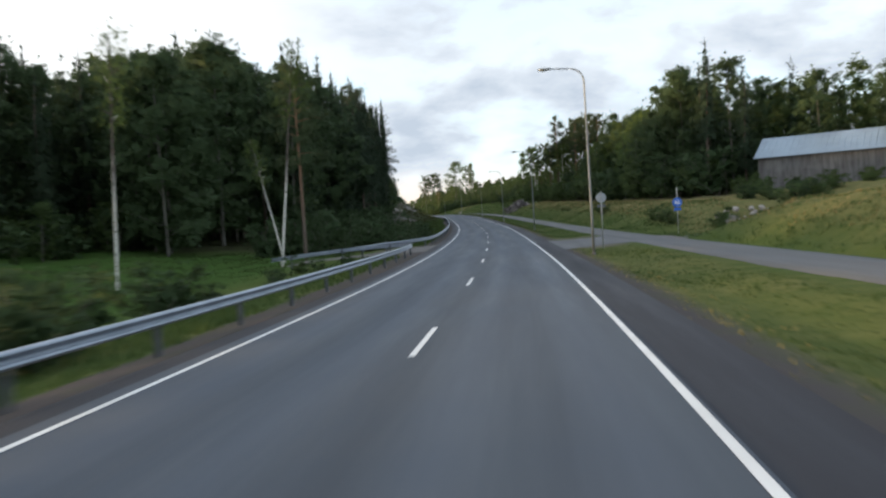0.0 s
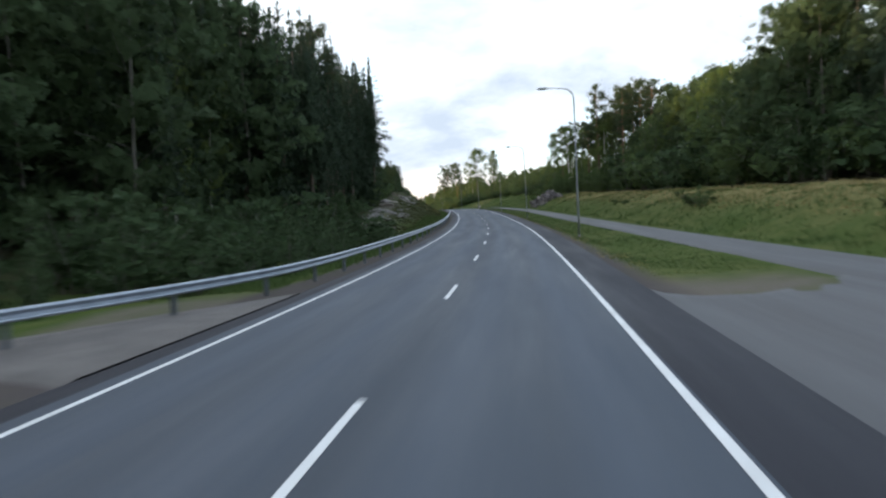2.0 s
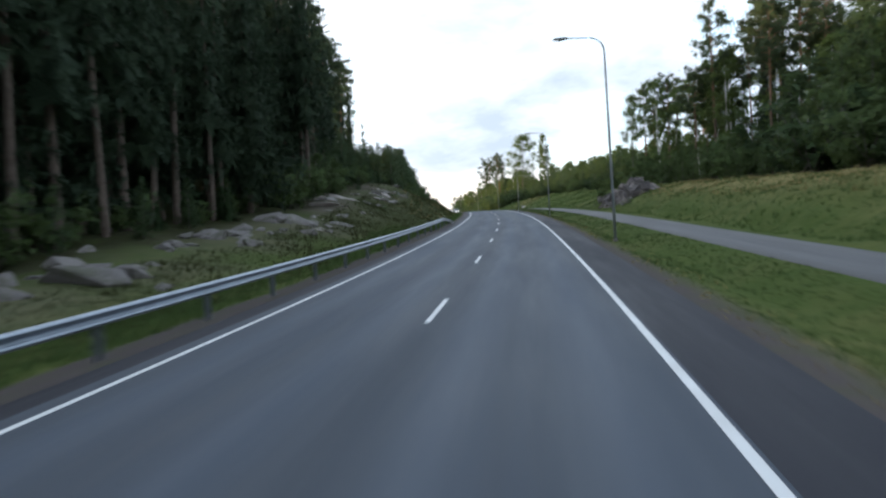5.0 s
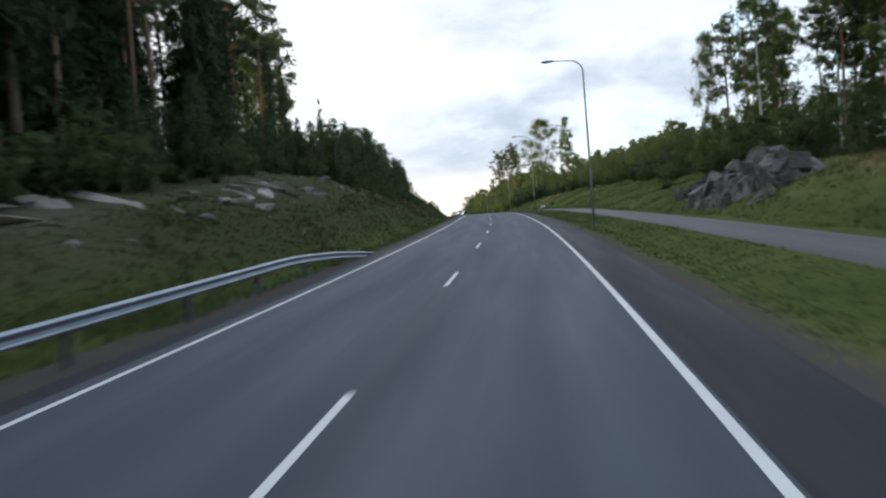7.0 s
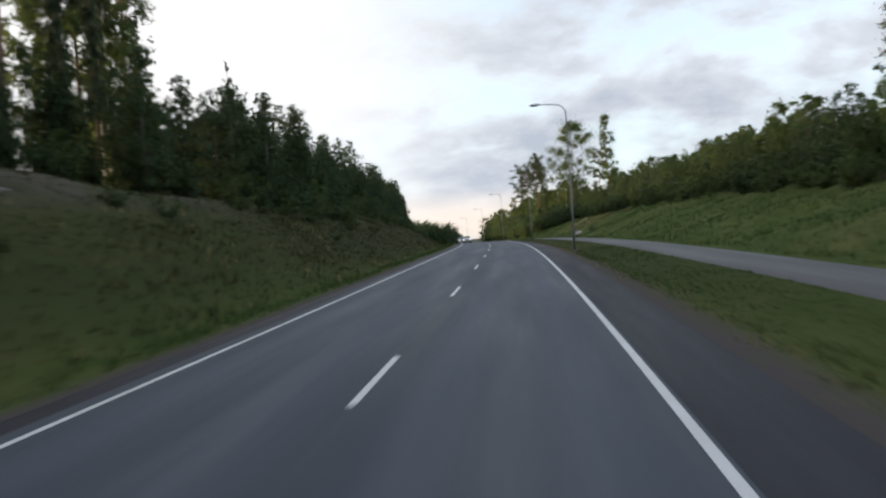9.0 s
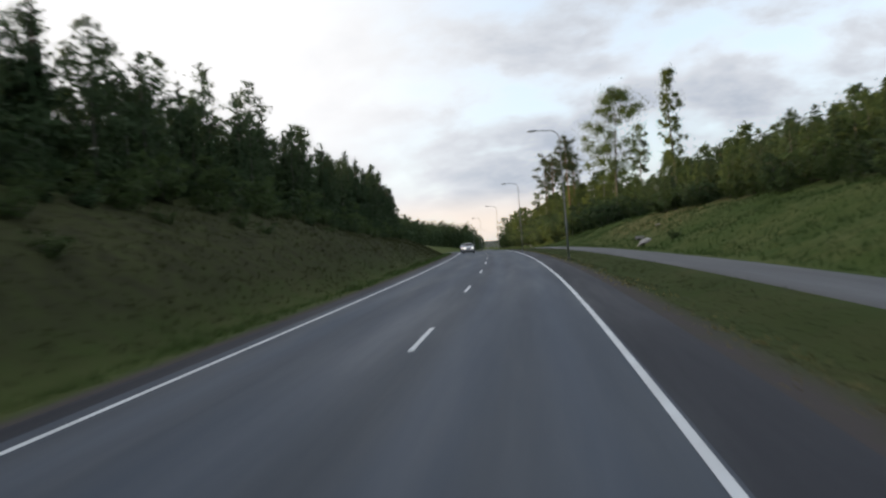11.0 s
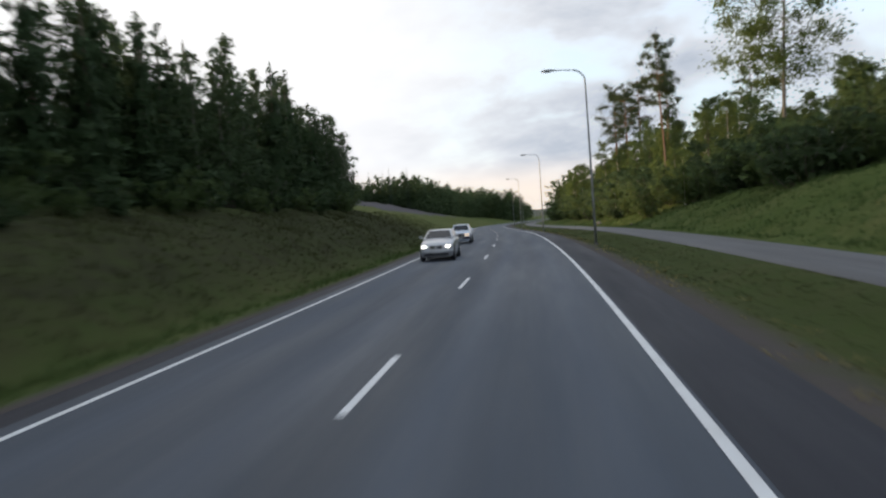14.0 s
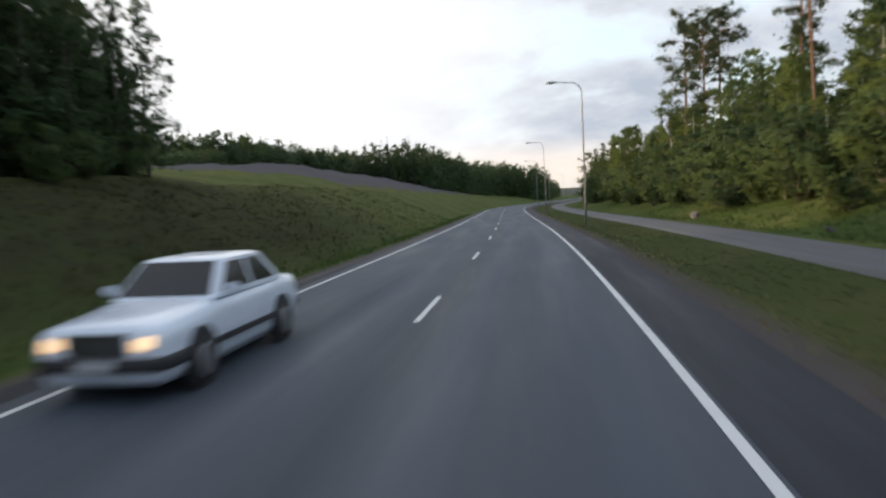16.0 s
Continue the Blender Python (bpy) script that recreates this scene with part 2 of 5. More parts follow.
class Net:
    """Short hand for node trees."""
    def __init__(self, m):
        self.t = m.node_tree
        self.b = self.t.nodes["Principled BSDF"]

    def n(self, kind, **inputs):
        o = self.t.nodes.new("ShaderNode" + kind)
        for k, v in inputs.items():
            o.inputs[k.replace("_", " ")].default_value = v
        return o

    def l(self, a, b):
        self.t.links.new(a, b)

    def noise(self, scale, detail=4.0, rough=0.55, vec=None):
        o = self.n("TexNoise", Scale=scale, Detail=detail, Roughness=rough)
        if vec is None:
            vec = self.t.nodes.new("ShaderNodeTexCoord").outputs["Object"]
        self.l(vec, o.inputs["Vector"])
        return o.outputs[0]

    def span(self, v, a, b, c=0.0, d=1.0):
        o = self.n("MapRange")
        for k, x in zip(("From Min", "From Max", "To Min", "To Max"), (a, b, c, d)):
            o.inputs[k].default_value = x
        self.l(v, o.inputs["Value"])
        return o.outputs[0]

    def mix(self, f, a, b, mode="MIX"):
        o = self.t.nodes.new("ShaderNodeMix")
        o.data_type, o.blend_type = "RGBA", mode
        for k, v in (("Factor", f), ("A", a), ("B", b)):
            if isinstance(v, (int, float)):
                o.inputs[k].default_value = v
            elif isinstance(v, tuple):
                o.inputs[k].default_value = (*v, 1)
            else:
                self.l(v, o.inputs[k])
        return o.outputs["Result"]

    def math(self, op, a, b=0.0):
        o = self.t.nodes.new("ShaderNodeMath")
        o.operation = op
        for i, v in enumerate((a, b)):
            if isinstance(v, (int, float)):
                o.inputs[i].default_value = v
            else:
                self.l(v, o.inputs[i])
        return o.outputs[0]

    def bump(self, h, strength=0.3, dist=0.02):
        o = self.n("Bump", Strength=strength, Distance=dist)
        self.l(h, o.inputs["Height"])
        self.l(o.outputs[0], self.b.inputs["Normal"])

    def attr(self, name):
        o = self.t.nodes.new("ShaderNodeAttribute")
        o.attribute_name = name
        return o.outputs["Fac"]

    def rnd(self):
        return self.t.nodes.new("ShaderNodeObjectInfo").outputs["Random"]

    def island(self):
        return self.t.nodes.new("ShaderNodeNewGeometry").outputs["Random Per Island"]

    def color(self, c):
        self.l(c, self.b.inputs["Base Color"])


def asphalt(name, base, worn, tracks):
    m = mat(name, base, 0.82)
    n = Net(m)
    uv = n.t.nodes.new("ShaderNodeUVMap").outputs[0]
    fine = n.noise(55, 3, 0.7, uv)
    along = n.n("Mapping", Scale=(1.0, 0.08, 1.0))
    n.l(uv, along.inputs[0])
    big = n.noise(0.9, 4, 0.6, along.outputs[0])
    stretch = n.n("Mapping", Scale=(1.1, 0.03, 1.0))
    n.l(uv, stretch.inputs[0])
    streak = n.noise(1.6, 4, 0.6, stretch.outputs[0])
    c = n.mix(n.span(fine, .35, .65), tuple(x * .82 for x in base), tuple(x * 1.18 for x in base))
    c = n.mix(n.span(big, .4, .7, 0, .45), c, worn)
    c = n.mix(n.span(streak, .42, .62, 0, .4), c, tuple(x * .72 for x in base))
    if tracks:
        sp = n.t.nodes.new("ShaderNodeSeparateXYZ")
        n.l(uv, sp.inputs[0])
        a = n.math("ABSOLUTE", sp.outputs[0])
        a = n.math("ABSOLUTE", n.math("SUBTRACT", a, 1.72))
        a = n.math("ABSOLUTE", n.math("SUBTRACT", a, 0.80))
        rut = n.span(a, 0.0, 0.55, 0.42, 0.0)
        c = n.mix(rut, c, tuple(x * 1.22 for x in worn))
        seam = n.span(n.math("ABSOLUTE", n.math("SUBTRACT", sp.outputs[0], 0.16)), 0.0, 0.55, 0.45, 0.0)
        c = n.mix(seam, c, tuple(x * .62 for x in base))
    n.color(c)
    n.l(n.span(big, .3, .7, .62, .86), n.b.inputs["Roughness"])
    n.bump(fine, 0.25, 0.006)
    return m


def two_tone(name, a, b, scale=3.0, rough=0.85, bump=0.4, dist=0.03, fine=30.0, metal=0.0):
    m = mat(name, a, rough, metal)
    n = Net(m)
    big, small = n.noise(scale), n.noise(fine, 5, 0.7)
    c = n.mix(n.span(big, .38, .64), a, b)
    c = n.mix(n.span(small, .35, .7, 0, .5), c, tuple(x * .6 for x in a))
    n.color(c)
    n.bump(small, bump, dist)
    return m


def turf(name):
    """Grass ground: green, with dry straw patches, bare soil by attribute."""
    m = mat(name, (.05, .08, .02), 0.95)
    n = Net(m)
    n.b.inputs["Specular IOR Level"].default_value = 0.03
    big, mid, small = n.noise(.12, 4), n.noise(1.1, 5, .65), n.noise(14, 5, .7)
    c = n.mix(n.span(mid, .36, .66), (.052, .078, .020), (.074, .096, .028))
    c = n.mix(n.span(small, .4, .7, 0, .25), c, (.032, .052, .014))
    straw = n.math("MULTIPLY", n.span(big, .42, .62), n.span(mid, .35, .6, .2, 1))
    c = n.mix(n.math("MULTIPLY", straw, .3), c, (.17, .15, .065))
    c = n.mix(n.math("MULTIPLY", n.attr("dry"), n.span(mid, .25, .6, .35, 1)), c, (.23, .185, .085))
    c = n.mix(n.math("MULTIPLY", n.math("MULTIPLY", n.attr("stony"), n.span(small, .25, .55, .2, 1)), n.span(big, .40, .54, .3, 1)), c, (.135, .115, .102))
    c = n.mix(n.math("MULTIPLY", n.attr("lawn"), n.span(mid, .2, .6, .6, 1)), c, (.046, .088, .020))
    # brown forest litter, also used to darken verge and slope for shade
    c = n.mix(n.math("MULTIPLY", n.attr("litter_shade"), n.span(mid, .2, .6, .4, 1)), c, (.032, .033, .018))
    c = n.mix(n.math("MULTIPLY", n.attr("grit"), n.span(mid, .2, .55, .6, 1)), c, (.080, .070, .067))
    c = n.mix(n.math("MULTIPLY", n.attr("heap"), n.span(mid, .2, .5, .7, 1)), c, (.088, .082, .088))
    n.color(c)
    n.bump(n.math("ADD", small, mid), .4, .035)
    return m


def leafy(name, a, b, through_light=0.25, rough=0.6, ragged=11.0):
    m = mat(name, a, rough)
    n = Net(m)
    c = n.mix(n.island(), a, b)
    c = n.mix(n.span(n.rnd(), 0, 1, 0, .5), c, tuple(x * .62 for x in b))
    n.color(c)
    n.b.inputs["Specular IOR Level"].default_value = 0.06
    tr = n.n("BsdfTranslucent")
    n.l(c, tr.inputs["Color"])
    mx = n.n("MixShader")
    mx.inputs[0].default_value = through_light
    n.l(n.b.outputs[0], mx.inputs[1])
    n.l(tr.outputs[0], mx.inputs[2])
    last = mx
    if ragged:                            # leaves and needles with gaps between them
        co = n.t.nodes.new("ShaderNodeTexCoord").outputs["Object"]
        holes = n.math("GREATER_THAN", n.noise(ragged, 2, .6, co), .47)
        last = n.n("MixShader")
        n.l(holes, last.inputs[0])
        n.l(n.n("BsdfTransparent").outputs[0], last.inputs[1])
        n.l(mx.outputs[0], last.inputs[2])
    n.l(last.outputs[0], n.t.nodes["Material Output"].inputs["Surface"])
    return m


def bark_birch():
    m = mat("birch_bark", (.62, .6, .56), .8)
    n = Net(m)
    co = n.t.nodes.new("ShaderNodeTexCoord").outputs["Object"]
    mp = n.n("Mapping", Scale=(1.5, 1.5, 7.0))
    n.l(co, mp.inputs[0])
    marks = n.noise(1.6, 4, .6, mp.outputs[0])
    c = n.mix(n.span(marks, .56, .62), (.60, .58, .53), (.05, .045, .04))
    c = n.mix(n.span(n.noise(.6), .4, .7, 0, .5), c, (.34, .32, .28))
    sp = n.t.nodes.new("ShaderNodeSeparateXYZ")
    n.l(co, sp.inputs[0])
    away = n.math("ADD", n.math("ABSOLUTE", sp.outputs[0]), n.math("ABSOLUTE", sp.outputs[1]))
    c = n.mix(n.span(away, .55, .95), c, (.09, .07, .06))
    n.color(c)
    n.bump(marks, .3, .02)
    return m


def bark_pine():
    m = mat("pine_bark", (.2, .1, .05), .9)
    n = Net(m)
    co = n.t.nodes.new("ShaderNodeTexCoord").outputs["Object"]
    sp = n.t.nodes.new("ShaderNodeSeparateXYZ")
    n.l(co, sp.inputs[0])
    mp = n.n("Mapping", Scale=(5.0, 5.0, 1.6))
    n.l(co, mp.inputs[0])
    flake = n.noise(2.2, 5, .7, mp.outputs[0])
    c = n.mix(n.span(sp.outputs[2], 4, 11), (.13, .10, .08), (.25, .135, .075))
    c = n.mix(n.span(flake, .4, .65, 0, .7), c, (.06, .045, .035))
    n.color(c)
    n.bump(flake, .6, .04)
    return m


def granite(name, dark, pale, moss):
    """Rough stone, each block of its own tone, with lichen and moss in patches."""
    m = mat(name, pale, .9)
    n = Net(m)
    big, fine = n.noise(.9, 5, .6), n.noise(9, 5, .7)
    c = n.mix(n.span(big, .35, .65), dark, pale)
    c = n.mix(n.span(n.rnd(), 0, 1, 0, .75), c, tuple(x * .75 for x in dark))
    c = n.mix(n.span(fine, .4, .7, 0, .45), c, tuple(x * .55 for x in dark))
    c = n.mix(n.span(n.noise(1.7, 4, .65), .48, .60, 0, moss), c, (.055, .062, .025))
    n.color(c)
    n.bump(n.math("ADD", fine, big), .8, .1)
    return m


# the road's base colour carries the blue that the sky reflects in it
M_ASPHALT = asphalt("asphalt", (.038, .049, .066), (.051, .065, .089), True)
M_SHOULDER = asphalt("shoulder_asphalt", (.020, .021, .028), (.027, .028, .036), False)
M_SHOULDER.node_tree.nodes["Principled BSDF"].inputs["Specular IOR Level"].default_value = .28
M_PATH = asphalt("path_asphalt", (.074, .074, .078), (.100, .098, .097), False)
M_GRAVEL = two_tone("gravel", (.115, .106, .10), (.16, .148, .138), .8, .95, .8, .03, 24)
M_PAINT = two_tone("road_paint", (.72, .73, .73), (.60, .60, .59), 1.5, .7, .2, .004, 45)
M_TURF = turf("turf")
M_ZINC = two_tone("galvanised_steel", (.36, .40, .46), (.27, .31, .36), 2.0, .42, .05, .002, 20, .65)
# a darker zinc for the rail posts than for the beam
M_ZINC_DULL = two_tone("dark_zinc", (.13, .145, .165), (.09, .10, .115), 3.0, .6, .05, .002, 20, .4)
M_LAMP = two_tone("lamp_steel", (.27, .285, .295), (.21, .222, .23), 1.0, .5, .05, .002, 18, .5)
M_LENS = mat("lamp_glass", (.55, .56, .55), .25)
M_ROCK = granite("granite", (.16, .147, .142), (.34, .315, .30), .55)
M_BLOCK = granite("jointed_granite", (.05, .044, .046), (.34, .29, .27), .15)
M_ROCK_DARK = two_tone("dark_wet_rock", (.05, .045, .047), (.12, .105, .105), 1.1, .75, .9, .12, 6)
M_STONE = two_tone("pale_stone", (.42, .385, .355), (.30, .265, .245), 2.0, .9, .6, .05, 12)
M_BIRCH, M_PINE = bark_birch(), bark_pine()
M_SPRUCE_BARK = two_tone("spruce_bark", (.10, .075, .058), (.16, .125, .10), 3, .95, .8, .05, 18)
M_ASPEN = two_tone("aspen_bark", (.14, .135, .11), (.09, .085, .07), 2, .9, .5, .03, 14)
M_NEEDLE = leafy("spruce_needles", (.041, .063, .040), (.064, .092, .054), .3)
M_LEAF_D = leafy("dark_leaves", (.058, .090, .043), (.086, .126, .058), .42)
M_NEEDLE_Y = leafy("young_spruce_needles", (.046, .076, .037), (.068, .106, .048), .32)
M_PINE_N = leafy("pine_needles", (.060, .086, .042), (.092, .120, .056), .3)
M_LEAF_B = leafy("birch_leaves", (.098, .142, .042), (.142, .186, .060), .5)
M_LEAF_A = leafy("broad_leaves", (.074, .112, .042), (.106, .150, .056), .5)
M_LEAF_W = leafy("willow_leaves", (.045, .076, .035), (.070, .105, .046), .4)
M_GRASS = leafy("grass_blades", (.061, .100, .030), (.087, .123, .043), .55, .7, 0)
# brownish verge grass with evening shade mixed into its colour
M_DULL_SHADE = leafy("olive_grass_shade", (.058, .069, .031), (.077, .086, .040), .55, .8, 0)
# real dark weeds, whose tone also paints shade on part of the slope
M_WEED_SHADE = leafy("dark_weeds_shade", (.050, .059, .024), (.070, .076, .032), .5, .8, 0)


# ---- mesh helpers ----
def mesh(name, verts, faces, material, smooth=False, uvs=None):
    me = bpy.data.meshes.new(name)
    me.from_pydata([tuple(v) for v in verts], [], [tuple(f) for f in faces])
    me.materials.append(material)
    if smooth:
        me.polygons.foreach_set("use_smooth", [True] * len(me.polygons))
    if uvs is not None:
        layer = me.uv_layers.new(name="UVMap")
        loop = np.empty(len(me.loops), dtype=np.int32)
        me.loops.foreach_get("vertex_index", loop)
        layer.data.foreach_set("uv", np.asarray(uvs, np.float32)[loop].ravel())
    me.update()
    return me


def tri_mesh(name, tris, material, crown_shaded=False):
    """Mesh of loose triangles from an (n, 3, 3) array."""
    tris = np.asarray(tris, np.float32)
    n = len(tris)
    if crown_shaded:                      # leaf sprays face outwards, so that a crown shades as a whole
        g = np.cross(tris[:, 1] - tris[:, 0], tris[:, 2] - tris[:, 0])
        g /= np.linalg.norm(g, axis=1)[:, None] + 1e-9
        o = tris.mean(axis=1)
        o[:, 2] = .35 * np.hypot(o[:, 0], o[:, 1]) + .25
        o /= np.linalg.norm(o, axis=1)[:, None]
        back = (g * o).sum(axis=1) < 0
        tris[back] = tris[back][:, ::-1]
        g[back] *= -1
        shade = .45 * g + .75 * o
        shade /= np.linalg.norm(shade, axis=1)[:, None]
    me = bpy.data.meshes.new(name)
    me.vertices.add(3 * n)
    me.vertices.foreach_set("co", tris.reshape(-1))
    me.loops.add(3 * n)
    me.loops.foreach_set("vertex_index", np.arange(3 * n, dtype=np.int32))
    me.polygons.add(n)
    me.polygons.foreach_set("loop_start", np.arange(0, 3 * n, 3, dtype=np.int32))
    me.update(calc_edges=True)
    if crown_shaded:
        me.normals_split_custom_set_from_vertices(np.repeat(shade, 3, axis=0))
    me.materials.append(material)
    return me


def sub(name, me, parent, label="", m=None):
    ob = new(name, me)
    ob.parent = parent
    if m is not None:
        ob.matrix_basis = m
    if label:
        ob["label"] = label
    return ob


def thing(name, label, category, group="", m=None, kind=""):
    ob = tagged(new(name), label, category, group, kind)
    if m is not None:
        ob.matrix_basis = m
    return ob


def part(name, bm, material, parent, label="", smooth=False):
    me = bpy.data.meshes.new(name)
    bm.to_mesh(me)
    bm.free()
    me.materials.append(material)
    if smooth:
        me.polygons.foreach_set("use_smooth", [True] * len(me.polygons))
    return sub(name, me, parent, label)


def tube(points, radii, sides=8):
    """Vertices and faces of a tapered tube along points."""
    pts = [Vector(p) for p in points]
    V, F = [], []
    for i, c in enumerate(pts):
        t = (pts[min(i + 1, len(pts) - 1)] - pts[max(i - 1, 0)]).normalized()
        a = t.cross(Vector((0, 0, 1)))
        if a.length < 1e-3:
            a = Vector((1, 0, 0))
        a.normalize()
        b = t.cross(a)
        for k in range(sides):
            w = 2 * math.pi * k / sides
            V.append(c + (a * math.cos(w) + b * math.sin(w)) * radii[i])
    for i in range(len(pts) - 1):
        for k in range(sides):
            a, b = i * sides + k, i * sides + (k + 1) % sides
            F.append((a, b, b + sides, a + sides))
    F.append(tuple(range(sides))[::-1])
    F.append(tuple(range((len(pts) - 1) * sides, len(pts) * sides)))
    return V, F


def tubes(list_of):
    V, F = [], []
    for pts, radii, sides in list_of:
        v, f = tube(pts, radii, sides)
        F += [tuple(i + len(V) for i in q) for q in f]
        V += v
    return V, F


# ---- ground, road, path ----
def strip(name, stations, across, height, material, label, category, uvs=True):
    """A band that follows the road; across: offsets d; height(s, d): over the road's level."""
    S, D = np.meshgrid(stations, across, indexing="ij")
    X, Y, Z = place(S.ravel(), D.ravel())
    H = height(S.ravel(), D.ravel())
    n, m = len(stations), len(across)
    i, j = np.meshgrid(np.arange(n - 1), np.arange(m - 1), indexing="ij")
    a = (i * m + j).ravel()
    F = np.stack([a, a + 1, a + m + 1, a + m], 1)
    me = mesh(name, np.stack([X, Y, Z + H], 1), F.tolist(), material, True, np.stack([D.ravel(), S.ravel()], 1) if uvs else None)
    return tagged(new(name, me), label, category, kind="structure")


APRON_D = [4.62, 4.9, 5.5, 6.6, 7.9, 9.3, 9.9]
APRON_LO, APRON_HI = [60.6, 61.4, 62.4, 63.8, 64.6, 64.6, 63.8], [76.2, 75.4, 74.7, 74.4, 75.2, 76.8, 78]


def build_ground():
    st = np.concatenate([np.arange(-500, -40, 30.), np.arange(-40, 480, 1.0), np.arange(480, 700, 4.), np.arange(700, 1500, 40.), np.arange(1500, 3900, 200.)])
    dl = np.concatenate([[-2500, -1500, -800, -400, -240, -150, -110, -85], np.arange(-70, -34, 4.), np.arange(-34, -20, 2.), np.arange(-20, -9.5, 1.), np.arange(-9.5, -4.5, .5), [-4.5, -3.6, -1.5]])
    dr = np.concatenate([[1.5, 3.6, 4.2, 4.6], np.arange(5.0, 8.6, .4), np.arange(8.6, 12, .4), np.arange(12, 14.4, .4), np.arange(14.4, 20, .8), np.arange(20, 34, 1.8), np.arange(34, 70, 4.), [70, 85, 110, 150, 240, 400, 800, 1500, 2500]])
    dd = np.concatenate([dl, dr])

    def h(s, d):
        z = land(s, d)
        deck = (d > -4.45) & (d < 4.6)
        z = np.where(deck, z - 0.10, z)
        wide = 1.35 * (1.0 + .3 * np.clip(1 - np.abs(s - 40) / 60, 0, 1))
        path = np.abs(d - path_mid(s)) < wide + .25
        z = np.where(path, np.minimum(z, 0) - 0.05, z)
        lo, hi = np.interp(d, APRON_D, APRON_LO), np.interp(d, APRON_D, APRON_HI)
        return np.where((s > lo + 1.2) & (s < hi - 1.2) & (d > 4.2) & (d < 10.5), np.minimum(z, -.02) - .12, z)
    g = strip("ground", st, dd, h, M_TURF, "rough roadside ground with grass, dry straw and soil", "ground")
    S, D = np.meshgrid(st, dd, indexing="ij")
    S, D = S.ravel(), D.ravel()
    me = g.data
    box = lambda a, b, lo, hi, soft: np.clip((np.minimum(a - lo, hi - a)) / soft + .5, 0, 1)
    dry = np.clip(box(D, 0, 16, 40, 4) * box(S, 0, -60, 215, 8) * .5 + box(D, 0, 17.5, 28, 3) * box(S, 0, 96, 205, 8) * .4 + box(D, 0, 15, 24, 3) * box(S, 0, 318, 348, 8) * .55
                  + box(D, 0, -13, -8, 2) * box(S, 0, 265, 330, 12) * .2 + box(D, 0, -34, -7, 4) * box(S, 0, 395, 600, 30) * .12 + box(D, 0, 4.6, 5.8, .8) * .15 + box(D, 0, 5, 9, 1) * box(S, 0, -60, 66, 10) * .15, 0, 1)
    stony = np.clip(box(D, 0, -16, -9.5, 2) * box(S, 0, 172, 210, 12) * .3 + box(D, 0, -17.5, -12, 2) * box(S, 0, 204, 250, 8) * .95 + box(D, 0, -18, -14, 1.5) * box(S, 0, 184, 203, 5) * .9
                    + box(D, 0, -18, -10.5, 2) * box(S, 0, 136, 180, 6) * .45
                    + box(S, 0, 62, 78, 3) * (box(D, 0, 4.2, 9, 1) + box(D, 0, -9, -4.2, 1)), 0, 1)
    grit = np.clip(box(D, 0, 4.2, 5.45, .5) + box(D, 0, -4.9, -3.5, .4) + box(D, 0, -5.75, -3.5, .5) * box(S, 0, -80, 192, 8), 0, 1)
    # forest floor litter; verge and near cut slope get shade painted in with it
    litter_shade = np.clip(box(D, 0, 4.4, 9, .6) * box(S, 0, 225, 700, 30) * .52 + box(D, 0, -14.5, -6.5, 3) * box(S, 0, 176, 412, 40) * .7 + box(D, 0, -14.5, -6, 2) * box(S, 0, 248, 410, 20) * .25 + box(D, 0, -140, -16, 3) * box(S, 0, 85, 400, 8) + box(D, 0, 24, 140, 4) * box(S, 0, 100, 560, 10), 0, 1)
    heap = box(D, 0, -60, -18.5, 2) * box(S, 0, 452, 580, 8) * 1.2 + box(D, 0, -60, -27, 2) * box(S, 0, 432, 460, 6)
    lawn = box(D, 0, -50, -12.5, 4) * box(S, 0, -60, 84, 8)
    for name, v in (("dry", dry), ("stony", stony), ("litter_shade", litter_shade), ("lawn", lawn), ("grit", grit), ("heap", np.clip(heap, 0, 1))):
        at = me.attributes.new(name, "FLOAT", "POINT")
        at.data.foreach_set("value", v.astype(np.float32))
    return g


build_ground()
ROAD_ST = np.concatenate([np.arange(-60, 480, 2.0), np.arange(480, 900, 6.)])
EDGE_L, EDGE_R = -3.29, 3.35
strip("road", ROAD_ST, [-3.62, -2.6, -1.7, -.8, 0, .8, 1.7, 2.6, 3.45], lambda s, d: 0 * s, M_ASPHALT, "worn grey asphalt carriageway with wheel tracks, tinted for the sky's blue", "road")
strip("road_shoulder_left", ROAD_ST, [-4.3, -4.0, -3.6], lambda s, d: -0.012 - .06 * (d < -4.2), M_SHOULDER, "dark asphalt shoulder strewn with grit", "road shoulder")
strip("road_shoulder_right", ROAD_ST, [3.43, 4.0, 4.42, 4.65], lambda s, d: -0.012 - .018 * (d > 4.4), M_SHOULDER, "dark asphalt shoulder strewn with grit", "road shoulder")
strip("edge_line_left", ROAD_ST, [EDGE_L - .05, EDGE_L + .05], lambda s, d: 0 * s + .006, M_PAINT, "white painted edge line, slightly worn", "road marking")
strip("edge_line_right", ROAD_ST, [EDGE_R - .055, EDGE_R + .055], lambda s, d: 0 * s + .006, M_PAINT, "white painted edge line, slightly worn", "road marking")


